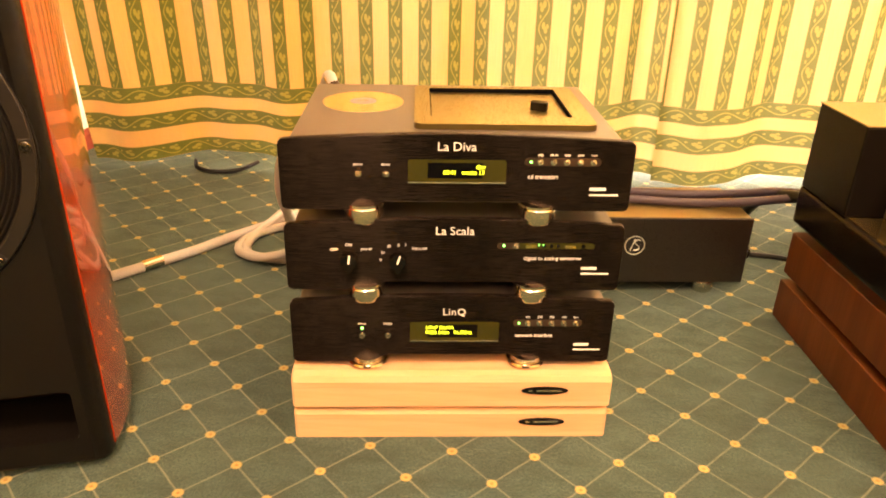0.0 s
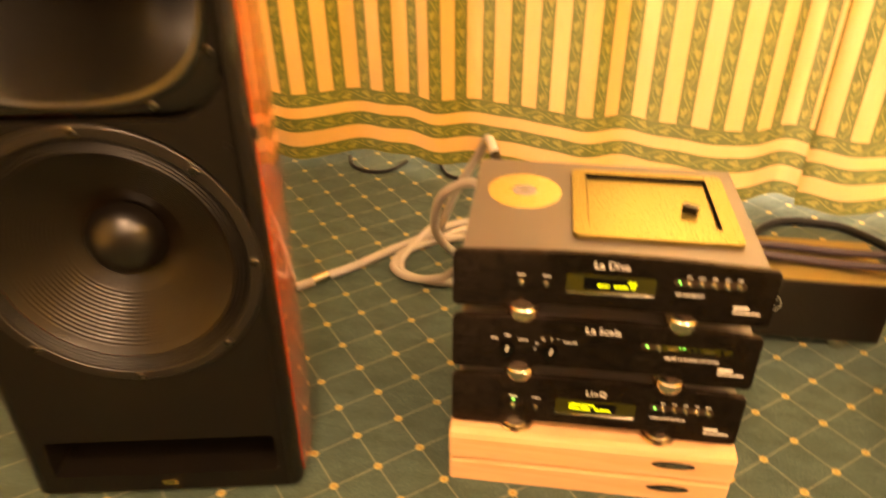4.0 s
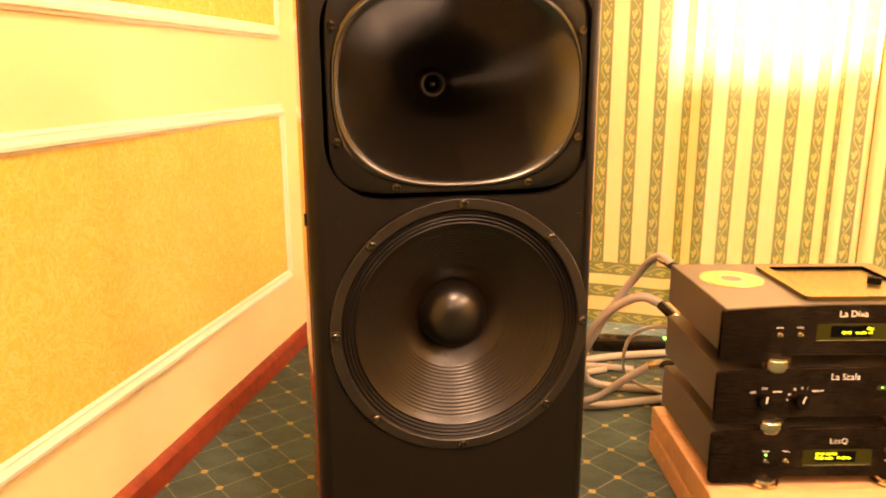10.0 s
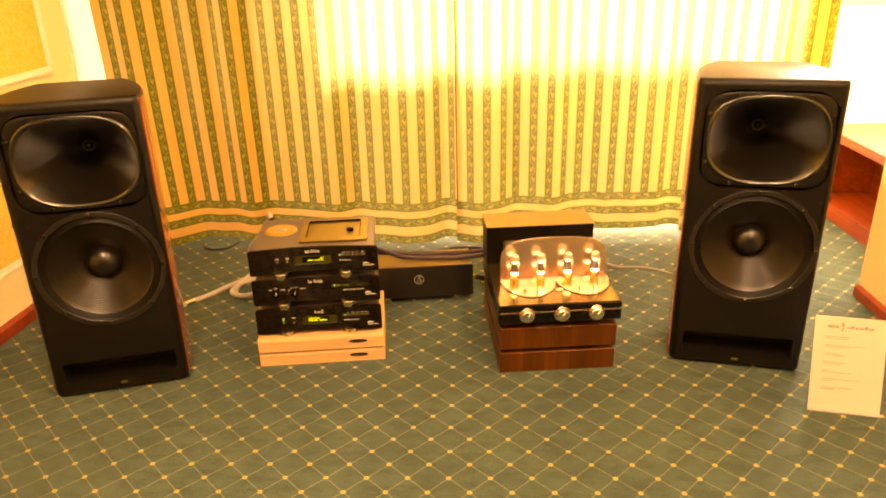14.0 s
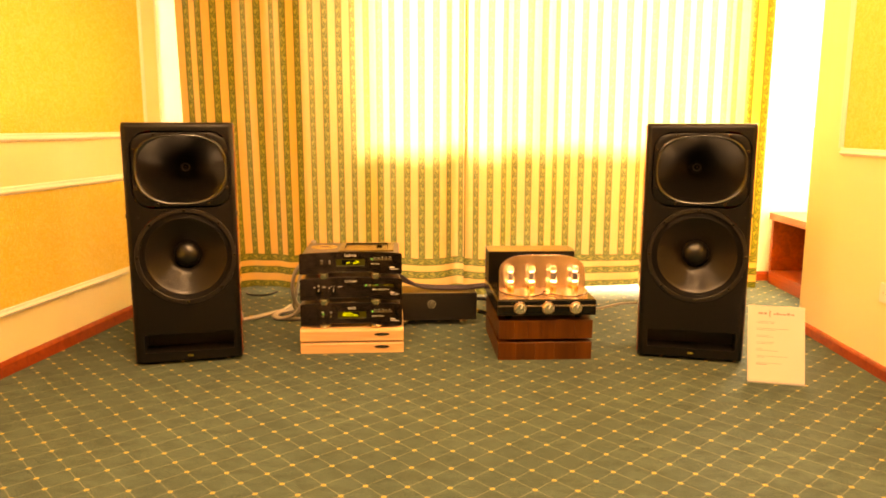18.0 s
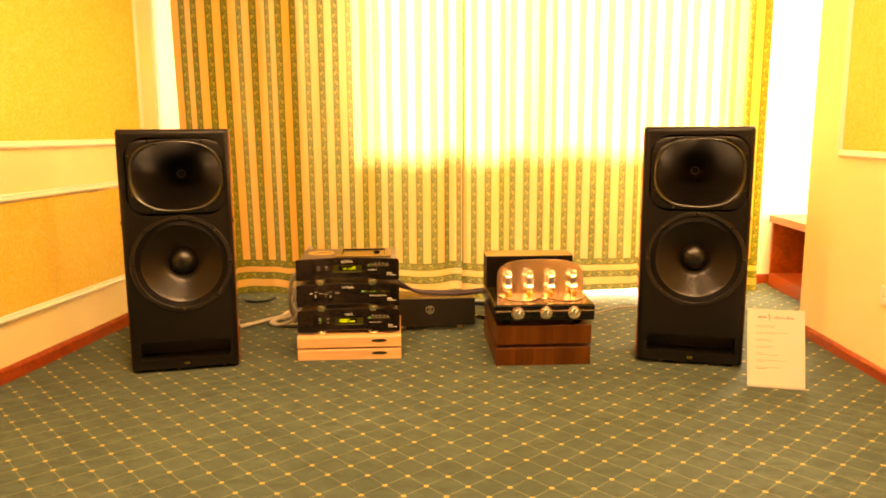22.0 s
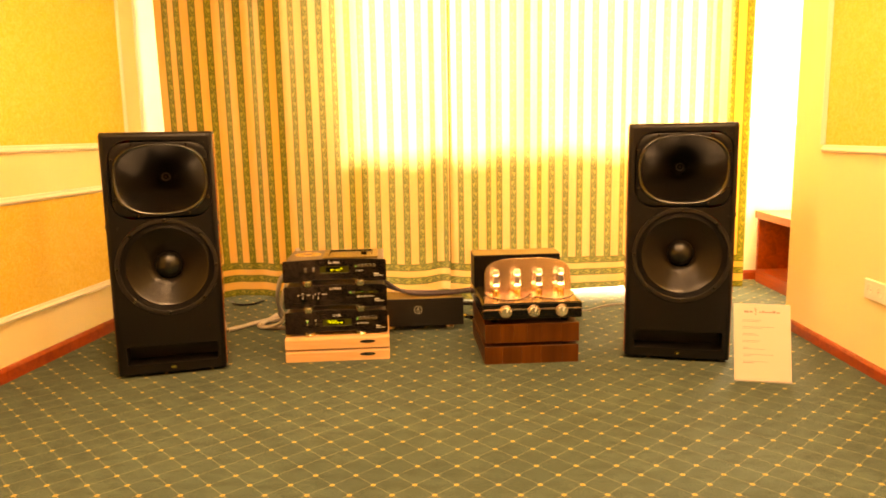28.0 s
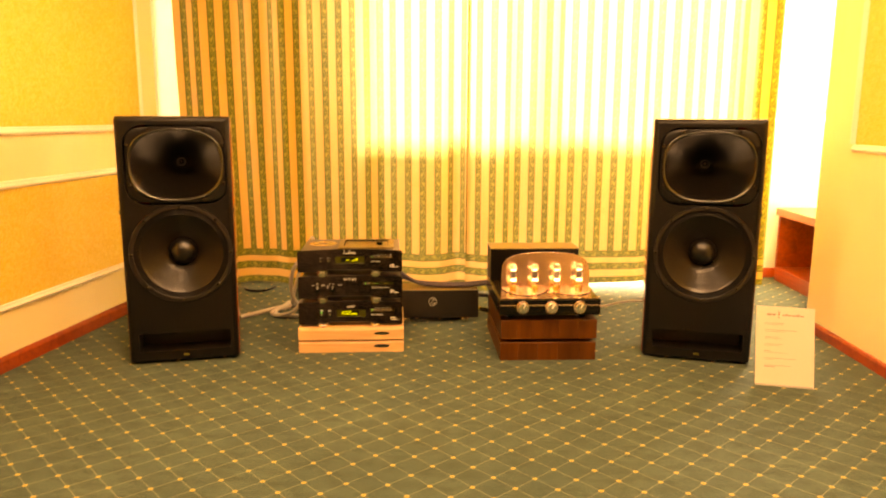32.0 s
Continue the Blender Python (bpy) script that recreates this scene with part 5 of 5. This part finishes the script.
SOCKET_WHITE = plain_material("white_plastic", (0.78, 0.72, 0.60), 0.35, 80, 0.03, 0.04)
part("cover", box(-0.075, 0.075, -0.012, 0.0, -0.040, 0.040, 0.004), SOCKET_WHITE, socket)
for x in (-0.036, 0.036):
    so = part("socket_well", lathe([(0.024, 0.0), (0.022, 0.0012), (0.0195, 0.001), (0.0185, 0.0004), (0.0, 0.0004)], 28), SOCKET_WHITE, socket, "", pose(x, -0.012, 0, 90), True)
    for dx in (-0.0095, 0.0095):
        part("pin_hole", lathe([(0.0, 0.0), (0.0025, 0.0), (0.0, 0.0006)], 10), RUBBER, so, "", pose(dx, 0, 0.0006))

# ---- cables ----
def lead(name, points, r, mat, label, ends=(), group="cables"):
    c = thing(name, pose(*points[0]), label, "cable", group)
    o = Vector(points[0])
    part("sleeve", cable([Vector(p) - o for p in points], r, 10, 8), mat, c, "", None, True)
    for a, b, rad, m2 in ends:
        part("plug", cable([Vector(a) - o, Vector(b) - o], rad, 12, 1), m2, c, "metal plug", None, True)
    return c


lead("speaker_cable", [(-0.525, 0.262, 0.20), (-0.540, 0.36, 0.10), (-0.515, 0.425, 0.024), (-0.465, 0.474, 0.012), (-0.404, 0.525, 0.012), (-0.375, 0.555, 0.012), (-0.312, 0.612, 0.012), (-0.245, 0.690, 0.012), (-0.183, 0.752, 0.012), (-0.100, 0.842, 0.012), (0.03, 0.895, 0.012), (0.25, 0.93, 0.012), (0.50, 0.95, 0.012)], 0.011, GREY_SLEEVE, "grey braided loudspeaker cable lying across the carpet", [((-0.398, 0.531, 0.013), (-0.368, 0.562, 0.013), 0.0125, CHROME)])
lead("mains_cable", [(-0.150, 0.790, 0.030), (-0.195, 0.700, 0.012), (-0.203, 0.640, 0.012), (-0.180, 0.590, 0.012), (-0.090, 0.568, 0.012), (0.020, 0.585, 0.012), (0.150, 0.62, 0.012), (0.30, 0.70, 0.012)], 0.010, GREY_SLEEVE, "grey braided mains cable looped on the carpet")
lead("signal_cable", [(0.040, 0.372, 0.425), (0.018, 0.45, 0.435), (-0.010, 0.53, 0.36), (-0.060, 0.58, 0.25), (-0.100, 0.64, 0.13), (-0.120, 0.74, 0.03), (-0.05, 0.83, 0.012), (0.08, 0.80, 0.012)], 0.0095, GREY_SLEEVE, "grey braided cable plugged into the disc player", [((0.045, 0.345, 0.422), (0.030, 0.415, 0.432), 0.0105, BLACK_METAL), ((0.030, 0.415, 0.432), (0.022, 0.438, 0.4345), 0.0108, CHROME)])
lead("signal_cable", [(0.06, 0.372, 0.30), (0.03, 0.43, 0.325), (-0.02, 0.46, 0.335), (-0.085, 0.52, 0.265), (-0.110, 0.60, 0.14), (-0.080, 0.67, 0.04), (-0.01, 0.68, 0.014), (0.12, 0.66, 0.012)], 0.0105, GREY_SLEEVE, "grey braided cable plugged into the converter", [((0.065, 0.345, 0.290), (0.046, 0.392, 0.310), 0.0108, CHROME), ((0.046, 0.392, 0.310), (0.028, 0.432, 0.3255), 0.0115, BLACK_METAL)])
lead("signal_cable", [(0.05, 0.372, 0.20), (0.02, 0.42, 0.185), (-0.035, 0.47, 0.125), (-0.090, 0.53, 0.05), (-0.17, 0.575, 0.014), (-0.218, 0.62, 0.012), (-0.205, 0.69, 0.012), (-0.12, 0.76, 0.012), (0.0, 0.80, 0.012)], 0.0095, GREY_SLEEVE, "grey braided cable plugged into the network player", [((0.06, 0.345, 0.21), (0.030, 0.41, 0.19), 0.0105, BLACK_METAL), ((0.030, 0.41, 0.19), (0.012, 0.428, 0.178), 0.0108, CHROME)])
lead("thin_cable", [(0.08, 0.372, 0.28), (0.02, 0.44, 0.27), (-0.020, 0.50, 0.22), (-0.015, 0.56, 0.12), (0.03, 0.60, 0.06), (0.10, 0.60, 0.03)], 0.0045, GREY_SLEEVE, "thin pale cable hanging behind the stack")
lead("interconnect_cable", [(0.42, 0.372, 0.30), (0.47, 0.45, 0.245), (0.54, 0.50, 0.195), (0.63, 0.515, 0.1785), (0.74, 0.50, 0.1785), (0.83, 0.485, 0.186), (0.91, 0.47, 0.200), (0.96, 0.42, 0.218), (0.98, 0.36, 0.228)], 0.0088, PURPLE_SLEEVE, "dark purple braided interconnect lying over the power supply", group="interconnects")
lead("interconnect_cable", [(0.40, 0.372, 0.28), (0.46, 0.47, 0.230), (0.54, 0.545, 0.190), (0.64, 0.560, 0.1785), (0.75, 0.548, 0.1785), (0.84, 0.53, 0.188), (0.92, 0.51, 0.200), (1.00, 0.44, 0.212), (1.02, 0.36, 0.222)], 0.0088, PURPLE_SLEEVE, "dark purple braided interconnect lying over the power supply", group="interconnects")
lead("power_lead", [(0.93, 0.372, 0.215), (0.922, 0.45, 0.212), (0.916, 0.57, 0.165), (0.935, 0.69, 0.075), (0.985, 0.79, 0.016), (1.016, 0.863, 0.013), (0.951, 0.950, 0.013), (0.887, 0.976, 0.013), (0.784, 0.976, 0.013), (0.700, 0.905, 0.013), (0.655, 0.79, 0.022), (0.645, 0.66, 0.06), (0.645, 0.60, 0.075)], 0.0115, BLACK_CABLE, "black mains lead running over the carpet behind the power supply")
lead("umbilical_cable", [(0.835, 0.62, 0.035), (0.875, 0.615, 0.024), (0.93, 0.605, 0.013), (0.99, 0.59, 0.012), (1.06, 0.55, 0.012)], 0.006, BLACK_CABLE, "black cable with a gold plug beside the power supply", [((0.83, 0.621, 0.036), (0.868, 0.617, 0.026), 0.010, GOLD), ((0.868, 0.617, 0.026), (0.925, 0.606, 0.014), 0.0115, BLACK_METAL)])
lead("white_cable", [(1.34, 0.95, 0.012), (1.40, 0.88, 0.012), (1.47, 0.80, 0.012), (1.52, 0.66, 0.02), (1.60, 0.45, 0.10), (1.68, 0.20, 0.16)], 0.006, GREY_SLEEVE, "thin pale cable running to the loudspeaker")
lead("black_cable", [(-0.480, 1.24, 0.010), (-0.455, 1.175, 0.010), (-0.400, 1.142, 0.010), (-0.335, 1.158, 0.010), (-0.295, 1.23, 0.010)], 0.006, BLACK_CABLE, "thin black cable on the carpet under the curtain hem")
lead("black_cable", [(-0.185, 1.22, 0.010), (-0.150, 1.145, 0.010), (-0.090, 1.128, 0.010), (-0.040, 1.155, 0.010), (-0.02, 1.22, 0.010)], 0.006, BLACK_CABLE, "thin black cable on the carpet under the curtain hem")
strip = thing("power_strip", pose(0.12, 0.98, 0.0, 0, 0, -8), "black power strip on the carpet behind the stack", "power strip")
part("body", box(-0.12, 0.12, -0.028, 0.028, 0.0, 0.042, 0.005), BLACK_METAL, strip)
for k in range(4):
    part("outlet", lathe([(0.020, 0.0), (0.019, 0.001), (0.0, 0.0006)], 20), RUBBER, strip, "", pose(-0.085 + 0.055 * k, 0, 0.0422), True)
part("lamp", box(0.095, 0.110, -0.008, 0.008, 0.042, 0.046, 0.001), GREEN_LED, strip, "lit green lamp")
